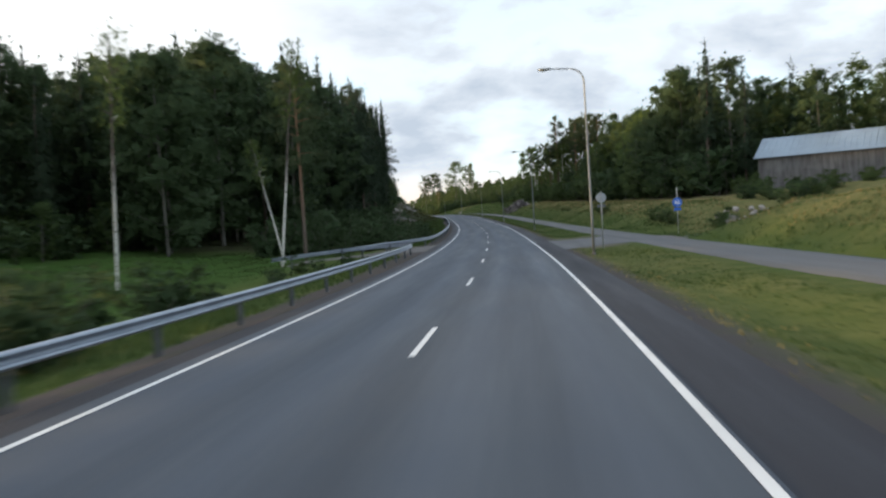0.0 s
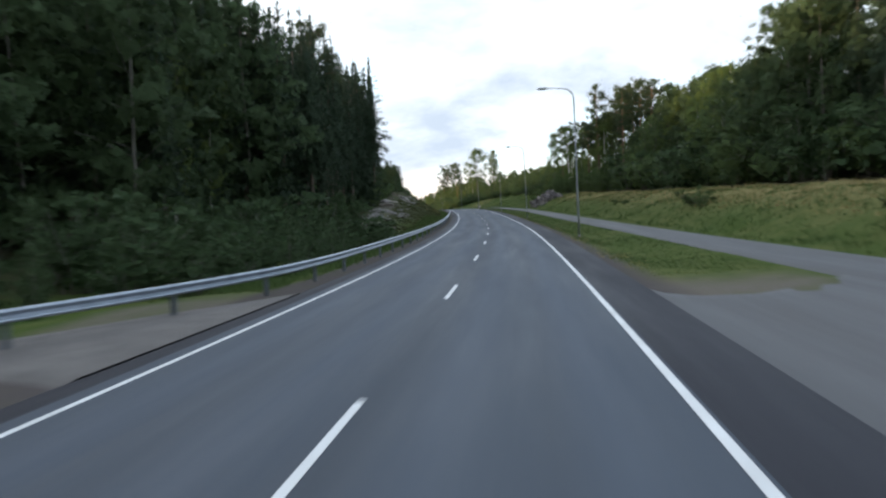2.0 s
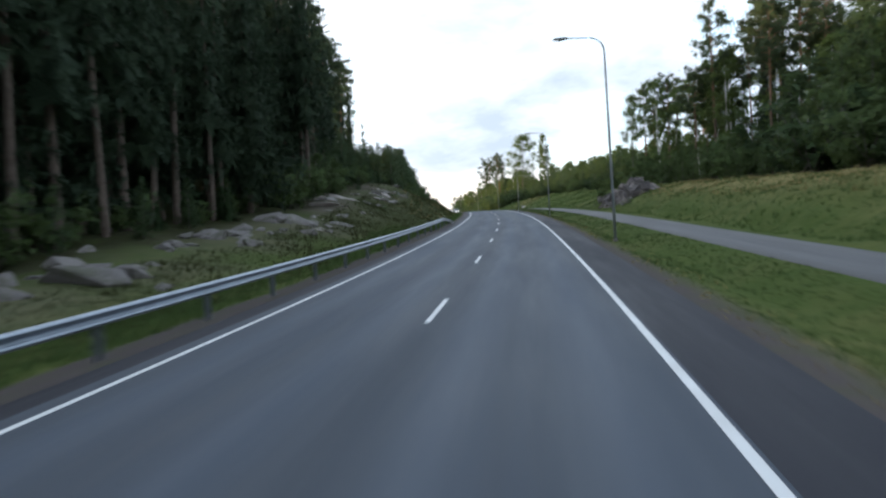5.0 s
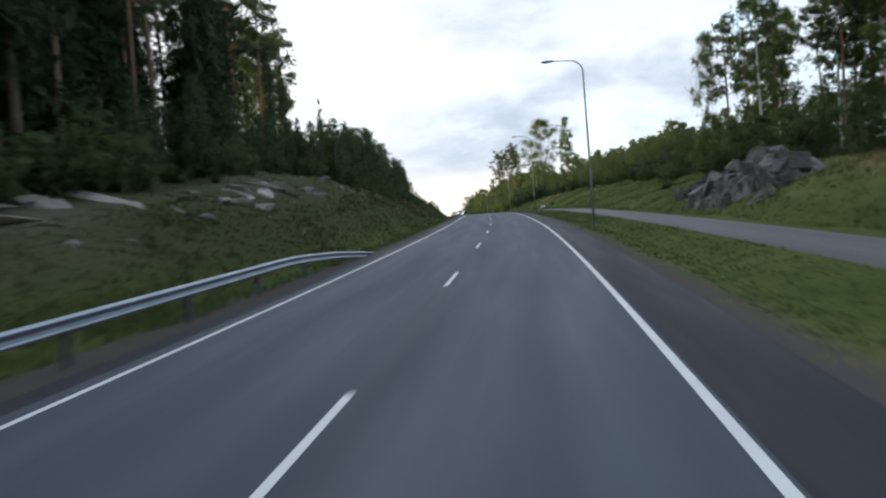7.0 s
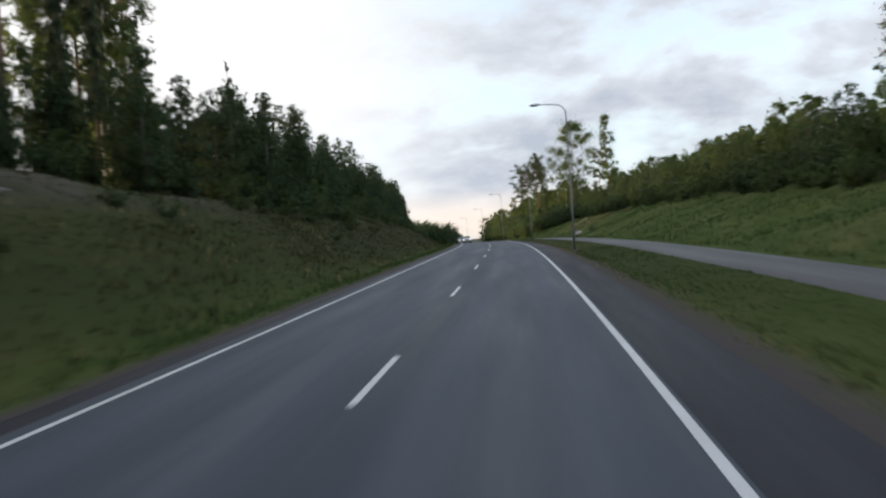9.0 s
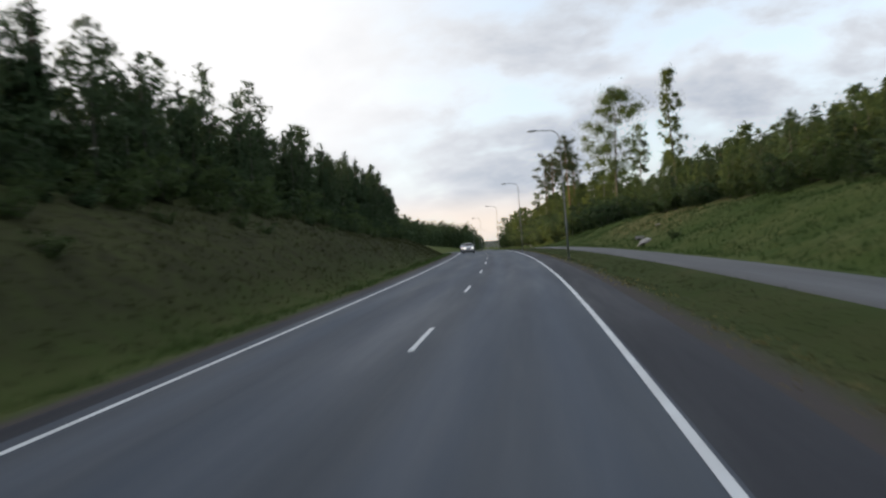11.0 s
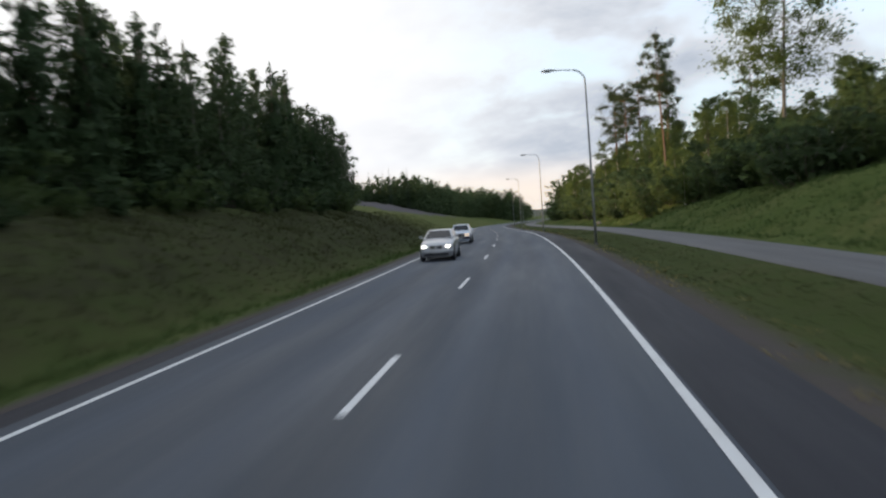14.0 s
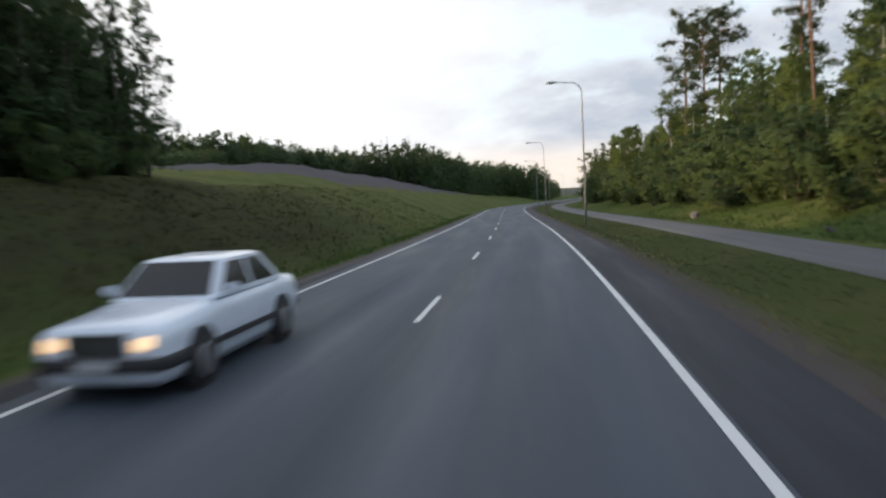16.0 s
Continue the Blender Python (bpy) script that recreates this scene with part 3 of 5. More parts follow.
def build_path():
    st = np.concatenate([np.arange(-60, 480, 3.0), np.arange(480, 760, 8.)])
    off = np.array([-1.42, -1.3, -.6, 0, .6, 1.3, 1.42])
    V, F, U = [], [], []
    for s in st:
        wide = 1.0 + .3 * np.clip(1 - abs(s - 40) / 60, 0, 1)
        for q in off:
            d = path_mid(s) + q * wide
            x, y, z = place(s, d)
            V.append((x, y, z + .025 - .09 * (abs(q) > 1.4)))
            U.append((q, s))
    m = len(off)
    for i in range(len(st) - 1):
        for j in range(m - 1):
            a = i * m + j
            F.append((a, a + 1, a + m + 1, a + m))
    tagged(new("cycle_path", mesh("cycle_path", V, F, M_PATH, True, U)), "pale grey asphalt foot and cycle path", "path", kind="structure")


build_path()


def build_dashes():
    first = None
    s = DASH0 - 72
    while s < 560:
        V, F = [], []
        if first is None:
            V = [(-.05, 0, 0), (.05, 0, 0), (.05, 1.5, 0), (.05, 3, 0), (-.05, 3, 0), (-.05, 1.5, 0)]
            first = mesh("lane_dash", V, [(0, 1, 2, 5), (5, 2, 3, 4)], M_PAINT)
        ob = tagged(new("lane_dash", first), "white painted centre line dash on asphalt", "road marking", "centre line dashes")
        a, b = ondeck(s, 0, .007), ondeck(s + 3, 0, .007)
        ob.matrix_basis = Matrix.Translation(a) @ (b - a).to_track_quat("Y", "Z").to_matrix().to_4x4()
        s += 12


build_dashes()

# ---- trees ----
def spruce_tris(H, R, rng, step=.45, per=7, n=7, base=.06, full=.72):
    """Boughs in uneven whorls, long and hanging below, short and rising towards the leader."""
    out = []
    z = H * base
    while z < H * .985:
        f = z / H
        L0 = R * (1 - f) ** full * (1.0 if f > .18 else .75 + f * 1.4) * rng.uniform(.78, 1.15)
        k = max(3, int(per * (0.6 + .4 * (1 - f))))
        a0 = rng.uniform(0, 6.28)
        for b in range(k):
            a = a0 + 6.283 * b / k + rng.normal(0, .28)
            L = L0 * rng.uniform(.5, 1.25) + .05
            zz = z + rng.normal(0, .16)
            slope = np.interp(f, (0, .5, .8, 1), (-.42, -.20, .18, .75)) + rng.normal(0, .09)
            ca, sa = math.cos(a), math.sin(a)
            m = max(3, int(n * (L / R) ** .5))
            t = (np.arange(m) + rng.uniform(.2, .9, m)) / m
            cx = L * t
            cz = zz + slope * L * t - .16 * L * t * t + .20 * L * t ** 3
            w = (.20 * L * (1 - t) + .05 + .16 * min(1, L)) * rng.uniform(.7, 1.3, m)
            for side in (-1, 1):
                ox = (cx + w * .75)
                tip = np.stack([ox * ca - side * w * sa, ox * sa + side * w * ca, cz - w * rng.uniform(.0, .55, m)], 1)
                q = .06 * L + .06
                a1 = np.stack([(cx - q) * ca, (cx - q) * sa, cz + .04], 1)
                a2 = np.stack([(cx + q) * ca, (cx + q) * sa, cz - .05], 1)
                out.append(np.stack([a1, a2, tip], 1))
            # hanging twigs
            h = (.12 + .2 * L) * rng.uniform(.5, 1.2, m)
            q = .05 + .06 * L
            a1 = np.stack([(cx - q) * ca, (cx - q) * sa, cz], 1)
            a2 = np.stack([(cx + q) * ca, (cx + q) * sa, cz], 1)
            tip = np.stack([cx * ca + rng.normal(0, .08, m), cx * sa + rng.normal(0, .08, m), cz - h], 1)
            out.append(np.stack([a1, a2, tip], 1))
            # the bough's end
            e = L * 1.04
            ez = cz[-1] + .10 * L
            out.append(np.array([[[cx[-1] * .8 * ca - .09 * L * sa, cx[-1] * .8 * sa + .09 * L * ca, cz[-1]], [cx[-1] * .8 * ca + .09 * L * sa, cx[-1] * .8 * sa - .09 * L * ca, cz[-1]], [e * ca, e * sa, ez]]]))
            # dense boughs close to the stem
            a += .4
            ca, sa = math.cos(a), math.sin(a)
            r1, w1 = L0 * .5, .06 + .36 * L0
            dip = .75 * min(1, L0)
            out.append(np.array([[[.1 * ca - w1 * .5 * sa, .1 * sa + w1 * .5 * ca, zz + .4 * dip], [.1 * ca + w1 * .5 * sa, .1 * sa - w1 * .5 * ca, zz + .2 * dip], [r1 * ca, r1 * sa, zz - dip - .3 * L0 * rng.uniform(.4, 1)]]]))
            if b % 2 == 0:
                out.append(np.array([[[.5 * r1 * ca, .5 * r1 * sa, zz + .55 * dip], [.5 * r1 * ca - w1 * sa, .5 * r1 * sa + w1 * ca, zz - .6 * dip], [.5 * r1 * ca + w1 * sa, .5 * r1 * sa - w1 * ca, zz - .7 * dip]]]))
        z += step * (0.75 + .5 * f) * rng.uniform(.75, 1.3)
    # leader shoot
    for a in (0, 2.1, 4.2):
        out.append(np.array([[[0, 0, H * 1.02], [.09 * math.cos(a), .09 * math.sin(a), H * .95], [.09 * math.cos(a + 1), .09 * math.sin(a + 1), H * .95]]]))
    return np.concatenate(out)


def leaf_cloud(centres, radii, count, size, rng, flat=.75, droop=0.0, core=.12):
    """Small leaf triangles scattered in clumps."""
    c = np.asarray(centres, float)
    r = np.asarray(radii, float)
    w = r ** 2 / (r ** 2).sum()
    deep = int(count * core)              # larger sprays inside the clumps
    idx = rng.choice(len(c), count + deep, p=w)
    m = count + deep
    inner = np.arange(m) >= count
    v = rng.normal(size=(m, 3))
    v /= np.linalg.norm(v, axis=1)[:, None]
    rad = r[idx] * np.where(inner, rng.uniform(0, .5, m), np.minimum(np.abs(rng.normal(0, .62, m)) + .12, 1.75))
    p = c[idx] + v * rad[:, None] * np.array([1, 1, flat])
    p[:, 2] -= np.where(inner, .3, 1.0) * droop * np.abs(rng.normal(0, 1, m)) * r[idx]
    n = v * .7 + rng.normal(size=(m, 3)) * .7 + np.array([0, 0, .35])
    n /= np.linalg.norm(n, axis=1)[:, None]
    u = np.cross(n, rng.normal(size=(m, 3)))
    u /= np.linalg.norm(u, axis=1)[:, None]
    q = np.cross(n, u)
    sz = (size * rng.uniform(.55, 1.35, m) * np.where(inner, 2.3, 1.0))[:, None]
    return np.stack([p - u * sz * .5 - q * sz * .3, p + u * sz * .5 - q * sz * .25, p + q * sz * .65], 1)


def limb(rng, a, b, r, sag=.1, sides=5, n=4):
    a, b = Vector(a), Vector(b)
    pts = []
    for i in range(n + 1):
        t = i / n
        p = a.lerp(b, t)
        p.z += sag * math.sin(t * math.pi) * (b - a).length
        if 0 < i < n:
            p += Vector(rng.normal(0, .03, 3)) * (b - a).length
        pts.append(p)
    return pts, [r * (1 - .8 * i / n) for i in range(n + 1)], sides


TREE_MESH = {}


def tree_mesh(kind, v, lite=False):
    """Trunk and crown meshes of a kind of tree, and its height."""
    if (kind, v, lite) in TREE_MESH:
        return TREE_MESH[kind, v, lite]
    rng = np.random.default_rng(sum(ord(c) for c in kind) * 7 + v)
    if kind == "spruce":
        H = 22.0
        bend = rng.normal(0, .12)
        tr = tube([(0, 0, -.5), (0, 0, .4), (bend, 0, H * .4), (0, bend, H * .75), (0, 0, H)], [.26, .22, .17, .09, .02], 8)
        cr = spruce_tris(H, 3.5 + .25 * v, rng, .7 if lite else .52, 7 if lite else 8, 6 if lite else 9, base=(.10, .30, .20, .40)[v % 4])
        res = ((tr, M_SPRUCE_BARK), (cr, M_NEEDLE), H)
    elif kind == "young_spruce":
        H = 6.0
        tr = tube([(0, 0, -.3), (0, 0, 2), (0, 0, H)], [.08, .06, .01], 6)
        cr = spruce_tris(H, 1.35, rng, .36, 7, 5, base=.02)
        res = ((tr, M_SPRUCE_BARK), (cr, M_NEEDLE_Y), H)
    elif kind == "pine":
        H = 22.0
        x1, y1 = rng.normal(0, .35, 2)
        top = (x1 * 1.4, y1 * 1.4, H * .97)
        parts = [([(0, 0, -.5), (0, 0, .5), (x1 * .3, y1 * .3, H * .35), (x1, y1, H * .7), top], [.25, .21, .17, .12, .03], 9)]
        cs, rs = [], []
        low = (.55, .62, .48, .66)[v % 4]
        for i in range(24):
            f = low + (1 - low) * (i + rng.uniform(0, 1)) / 24
            a = i * 2.4 + rng.normal(0, .4)
            L = (2.7 * math.sin(min(1, (1.04 - f) / (1.04 - low)) * 1.9 + .35) + .25) * rng.uniform(.6, 1.15)
            p0 = (x1 * f, y1 * f, H * f)
            p1 = (p0[0] + L * math.cos(a), p0[1] + L * math.sin(a), p0[2] + L * rng.uniform(-.05, .35))
            parts.append(limb(rng, p0, p1, .07, .08))
            for t in (.55, .8, 1.0):
                cs.append([p0[k] + (p1[k] - p0[k]) * t + rng.normal(0, .2) for k in range(3)])
                rs.append(rng.uniform(.65, 1.15))
        for i in range(5):                    # dead snags lower down
            f = rng.uniform(.25, low)
            a = rng.uniform(0, 6.28)
            p0 = (x1 * f, y1 * f, H * f)
            parts.append(limb(rng, p0, (p0[0] + .9 * math.cos(a), p0[1] + .9 * math.sin(a), p0[2] - .15), .03, .0, 4, 2))
        cs.append(top)
        rs.append(.8)
        cr = leaf_cloud(cs, rs, 2600 if lite else 9000, .38 if lite else .21, rng, .75, core=.06)
        res = ((tubes(parts), M_PINE), (cr, M_PINE_N), H)
    elif kind in ("birch", "aspen", "sparse_birch", "column_birch", "bare_birch", "great_aspen"):
        H = {"great_aspen": 20.0, "birch": 16.0, "aspen": 15.0, "sparse_birch": 18.0, "column_birch": 18.0, "bare_birch": 14.0}[kind]
        x1, y1 = rng.normal(0, .5, 2)
        parts = [([(0, 0, -.4), (0, 0, .4), (x1 * .4, y1 * .4, H * .35), (x1, y1, H * .7), (x1 * 1.1, y1 * 1.1, H * .97)], [.17, .14, .11, .06, .015] if kind != "sparse_birch" else [.13, .11, .085, .045, .012], 8)]
        low = {"great_aspen": .05, "birch": .14, "aspen": .04, "sparse_birch": .34, "column_birch": .30, "bare_birch": .62}[kind]
        thin_limbs = lite or kind == "great_aspen"
        R = {"great_aspen": 3.6, "birch": 2.3, "aspen": 2.7, "sparse_birch": 2.5, "column_birch": 1.0, "bare_birch": 1.1}[kind] * rng.uniform(.9, 1.15)
        cs, rs = [], []
        n = {"aspen": 38, "bare_birch": 16, "great_aspen": 64}.get(kind, 30)
        for i in range(n):
            f = low + (.98 - low) * (i + rng.uniform(0, 1)) / n
            a = i * 2.4 + rng.normal(0, .5)
            u = (f - low) / (1 - low)
            L = R * (math.sin(math.pi * min(1, u * .86 + .14)) ** .8 + .12) * rng.uniform(.55, 1.2)
            b = min(f * H, H * .93)
            p0 = (x1 * f, y1 * f, b)
            p1 = (p0[0] + L * math.cos(a), p0[1] + L * math.sin(a), min(b + L * rng.uniform(.15, .75), H))
            if not thin_limbs or i % 2:
                parts.append(limb(rng, p0, p1, .05 * (1.1 - u), .06, 3 if thin_limbs else 4, 2 if thin_limbs else 3))
            for t in ((.45, .75, 1.0) if kind != "sparse_birch" else (.7, 1.0)):
                cs.append([p0[k] + (p1[k] - p0[k]) * t + rng.normal(0, .22) for k in range(3)])
                rs.append(rng.uniform(.5, .95) * {"column_birch": .75, "great_aspen": 1.3, "sparse_birch": 1.45}.get(kind, 1.0))
        num, size = {"great_aspen": (6000, .42), "birch": (4600, .27), "aspen": (5200, .30), "sparse_birch": (15000, .18), "column_birch": (7000, .17), "bare_birch": (700, .22)}[kind]
        if lite:
            num, size = int(num * .42), size * 1.3
        cr = leaf_cloud(cs, rs, num, size, rng, .9, .25 if "birch" in kind else .0, .03 if kind in ("sparse_birch", "bare_birch") else .12)
        # sparse and column birches get dark bark to paint their stems as silhouettes
        bark = M_ASPEN if "aspen" in kind or kind in ("sparse_birch", "column_birch") else M_BIRCH
        res = ((tubes(parts), bark), (cr, {"aspen": M_LEAF_A, "great_aspen": M_LEAF_D}.get(kind, M_LEAF_B)), H)
    elif kind in ("alder", "dark_alder", "young_birch"):
        H = 10.0
        slim = kind == "young_birch"
        x1, y1 = rng.normal(0, .2, 2)
        parts = [([(0, 0, -.4), (x1, y1, H * .45), (x1 * .6, y1 * .6, H * .96)], [.10, .06, .012], 6)]
        cs, rs = [], []
        for i in range(52):
            f = .03 + .96 * (i + rng.uniform(0, 1)) / 52
            a = i * 2.4 + rng.normal(0, .5)
            shape = (1 - f) ** .75 * (.6 + min(f, .25) * 1.6) if not slim else math.sin(math.pi * (f * .76 + .23)) ** .9 * .66
            L = (2.05 * shape + .08) * rng.uniform(.55, 1.25)
            p0 = (x1 * f, y1 * f, H * f)
            p1 = (p0[0] + L * math.cos(a), p0[1] + L * math.sin(a), min(p0[2] + L * rng.uniform(.3, 1.0), H * 1.02))
            if i % 3 == 1:
                parts.append(limb(rng, p0, p1, .025, .05, 3, 2))
            for t in (.4, .75, 1.05):
                cs.append([p0[k] + (p1[k] - p0[k]) * t + rng.normal(0, .12) for k in range(3)])
                rs.append(rng.uniform(.35, .65) * (1.15 - .7 * f) + .04)
        cr = leaf_cloud(cs, rs, 1350 if lite else 2100, .26 if lite else .22, rng, 1.15)
        res = ((tubes(parts), M_ASPEN), (cr, M_LEAF_A if kind == "alder" else M_LEAF_D), H)
    elif kind in ("bush", "willow"):
        H = 2.6
        parts, cs, rs = [], [], []
        for i in range(11):
            a = rng.uniform(0, 6.28)
            L = rng.uniform(.5, 1.5)
            p1 = (L * math.cos(a), L * math.sin(a), rng.uniform(.9, H))
            parts.append(limb(rng, (rng.normal(0, .12), rng.normal(0, .12), -.15), p1, .025, .05, 4, 3))
            for t in (.35, .65, 1.0):
                cs.append([p1[0] * t, p1[1] * t, max(.25, p1[2] * t)])
                rs.append(rng.uniform(.35, .62))
        cr = leaf_cloud(cs, rs, 480 if lite else 1000, .26 if lite else .19, rng, .85)
        res = ((tubes(parts), M_ASPEN), (cr, M_LEAF_W if kind == "willow" else M_LEAF_A), H)
    (tv, tm), (cv, cm), H = res
    pair = (mesh("trunk", tv[0], tv[1], tm, True), tri_mesh("crown", cv, cm, True), H)
    TREE_MESH[kind, v, lite] = pair
    return pair


TREE_WORDS = {
    "spruce": ("spruce_tree", "tall dark green spruce with drooping branches", "tree", "trunk", "crown"),
    "young_spruce": ("young_spruce", "young green spruce growing on the roadside slope", "tree", "trunk", "crown"),
    "pine": ("pine_tree", "tall pine with bare orange trunk and high crown", "tree", "trunk", "crown"),
    "birch": ("birch_tree", "leafy birch with white bark and hanging twigs", "tree", "trunk", "crown"),
    "sparse_birch": ("birch_tree", "tall birch with sparse light foliage, its stem darkened as a silhouette", "tree", "trunk", "crown"),
    "bare_birch": ("birch_tree", "slender white-barked birch with a thin dark crown", "tree", "trunk", "crown"),
    "column_birch": ("birch_tree", "narrow tall birch with short leafy branches", "tree", "trunk", "crown"),
    "aspen": ("aspen_tree", "bushy broadleaf tree in full green leaf", "tree", "trunk", "crown"),
    "great_aspen": ("aspen_tree", "large dark broadleaf tree with a broad dense crown", "tree", "trunk", "crown"),
    "alder": ("alder_tree", "young green alder with dense foliage to the ground", "tree", "trunk", "crown"),
    "dark_alder": ("alder_tree", "dark green alder with dense foliage to the ground", "tree", "trunk", "crown"),
    "young_birch": ("young_birch", "slim young birch with dark green leaves on the slope", "tree", "trunk", "crown"),
    "bush": ("bush", "green leafy bush on the grassy verge", "bush", "stem", "foliage"),
    "willow": ("willow_bush", "grey-green willow scrub beside the road", "bush", "stem", "foliage"),
}
_count = {}


def plant(kind, s, d, H, v=None, wide=1.0, lift=-.1, lean=0.0, lite=None, spin=None):
    k = _count.get(kind, 0)
    _count[kind] = k + 1
    v = k % 4 if v is None else v
    lite = (abs(d) > 19 or kind in ("aspen", "birch") or (kind in ("bush", "willow") and abs(d) > 12)) if lite is None else lite
    tm, cm, H0 = tree_mesh(kind, v, lite)
    name, label, cat, t_name, c_name = TREE_WORDS[kind]
    f = H / H0
    spin = (k * 2.399) % 6.283 if spin is None else spin
    p = spot(s, d, lift)
    m = Matrix.LocRotScale(p, Euler((lean, 0, spin)), (f * wide, f * wide, f))
    root = thing(name, label, cat, cat + "s by the road", m)
    sub(t_name, tm, root)
    sub(c_name, cm, root)
    return root


def row(kinds, s0, s1, step, d0, d1, h0, h1, seed, wide=1.0):
    rng = np.random.default_rng(seed)
    s = s0
    i = 0
    while s < s1:
        plant(kinds[int(rng.integers(len(kinds)))], s + rng.normal(0, step * .25), rng.uniform(d0, d1), rng.uniform(h0, h1), wide=wide * rng.uniform(.88, 1.15))
        s += step * rng.uniform(.7, 1.3)
        i += 1


# ---- street lamps ----
def lamp_proto():
    root = thing("street_lamp", "tall grey steel street lamp with a curved arm over the road", "street lamp", "street lamps along the road")
    pts = [(0, 0, -.3), (0, 0, 2.5), (0, 0, 6), (0, 0, 9.0)]
    rad = [.070, .064, .052, .044]
    for i in range(1, 7):
        a = i / 6 * math.pi / 2 * .96
        pts.append((-.75 * (1 - math.cos(a)), 0, 9.0 + .68 * math.sin(a)))
        rad.append(.043 - .0018 * i)
    v, f = tube(pts, rad, 10)
    sub("pole", mesh("pole", v, f, M_LAMP, True), root)
    v, f = tube([(-.75, 0, 9.675), (-1.25, 0, 9.71), (-1.62, 0, 9.73)], [.034, .032, .03], 8)
    sub("arm", mesh("arm", v, f, M_LAMP, True), root)
    bm = bmesh.new()
    bmesh.ops.create_uvsphere(bm, u_segments=14, v_segments=8, radius=1)
    for q in bm.verts:
        t = q.co.x
        q.co = Vector((-1.95 + t * .42, q.co.y * (.15 - .03 * t), 9.73 + max(q.co.z, -.35) * .085))
    head = part("head", bm, M_LAMP, root, "flat grey lamp head", True)
    bm = bmesh.new()
    bmesh.ops.create_uvsphere(bm, u_segments=12, v_segments=6, radius=1)
    for q in bm.verts:
        q.co = Vector((-2.02 + q.co.x * .27, q.co.y * .11, 9.70 + min(q.co.z, .1) * .06))
    part("lens", bm, M_LENS, head, "clear lamp glass", True)
    v, f = tube([(0, 0, -.25), (0, 0, .12)], [.13, .12], 12)
    sub("base", mesh("base", v, f, M_GRAVEL, True), root)
    return root


def build_lamps():
    proto = None
    for k in range(-1, 14):
        s, off = {0: (55.0, 5.7), 1: (107, 6.0), 2: (158.3, 5.95), 3: (209.8, 6.12), 4: (259.7, 5.75), 5: (310.4, 6.12), 6: (361.2, 5.7)}.get(k, (55.2 + 51.2 * k, 6.0))
        p = spot(s, off)
        m = Matrix.Translation(p) @ pose(0, 0, 0, 0, 0, math.degrees(float(heading(s)))) @ pose(0, 0, 0, 0, -.6 + .5 * math.sin(k * 2.1), 0)
        if proto is None:
            proto = lamp_proto()
            proto.matrix_basis = m
        else:
            copy_thing(proto, m)


build_lamps()


# ---- guard rails ----
W_PROFILE = [(0, -.155), (.03, -.150), (.075, -.115), (.080, -.085), (.035, -.045), (.008, -.02), (.008, .02), (.035, .045), (.080, .085), (.075, .115), (.03, .150), (0, .155)]


def guard_rail(line, label, spacing=4.0, sink_ends=(False, False)):
    """line: function of u in 0..1 giving (s, d, top height over the road)."""
    root = thing("guard_rail", label, "guard rail", "guard rails")
    n = 90
    P = [ondeck(*line(i / n)) for i in range(n + 1)]
    V, F = [], []
    for i, p in enumerate(P):
        t = (P[min(i + 1, n)] - P[max(i - 1, 0)]).normalized()
        side = Vector((t.y, -t.x, 0)).normalized()
        for a, b in W_PROFILE:
            V.append(p + side * a + Vector((0, 0, b * .82 - .13)))
        for a, b in reversed(W_PROFILE):
            V.append(p + side * (a - .006) + Vector((0, 0, b * .82 - .13)))
    m = 2 * len(W_PROFILE)
    for i in range(n):
        for k in range(m):
            a, b = i * m + k, i * m + (k + 1) % m
            F.append((a, b, b + m, a + m))
    F += [tuple(range(m)), tuple(range(n * m, n * m + m))[::-1]]
    sub("beam", mesh("beam", V, F, M_ZINC, True), root, "corrugated galvanised steel beam")
    length = sum((P[i + 1] - P[i]).length for i in range(n))
    k = max(2, int(length / spacing))
    me = None
    for j in range(k + 1):
        u = .01 + .98 * j / k
        s, d, h = line(u)
        p = ondeck(s, d, h)
        t = ondeck(*line(min(1, u + .01))) - ondeck(*line(max(0, u - .01)))
        yaw = math.atan2(-t.x, t.y)
        if me is None:
            bm = bmesh.new()
            for (x0, x1, y0, y1) in ((-.05, -.042, -.05, .05), (.042, .05, -.05, .05), (-.05, .05, -.004, .004)):
                r = bmesh.ops.create_cube(bm, size=1)
                bmesh.ops.scale(bm, vec=(x1 - x0, y1 - y0, 1.3), verts=r["verts"])
                bmesh.ops.translate(bm, vec=((x0 + x1) / 2, (y0 + y1) / 2, -.65), verts=r["verts"])
            me = bpy.data.meshes.new("post")
            bm.to_mesh(me)
            bm.free()
            me.materials.append(M_ZINC_DULL)
        sub("post", me, root, "", Matrix.Translation(p + Vector((-.075 * math.cos(yaw), -.075 * math.sin(yaw), -.06))) @ pose(0, 0, 0, 0, 0, math.degrees(yaw)))
    return root


def rail_line(pts, top=.64):
    """A smooth line through (s, d, drop) points, by length."""
    q = np.array(pts, float)
    t = np.concatenate([[0], np.cumsum(np.hypot(np.diff(q[:, 0]), np.diff(q[:, 1])))])
    fine = np.linspace(0, t[-1], 400)
    cols = [np.interp(fine, t, q[:, k]) for k in range(3)]
    w = np.ones(9) / 9
    cols = [np.concatenate([c[:4], np.convolve(c, w, "valid"), c[-4:]]) for c in cols]

    def line(u):
        s, d, z = (float(np.interp(u * t[-1], fine, c)) for c in cols)
        return s, d, top - z
    return line


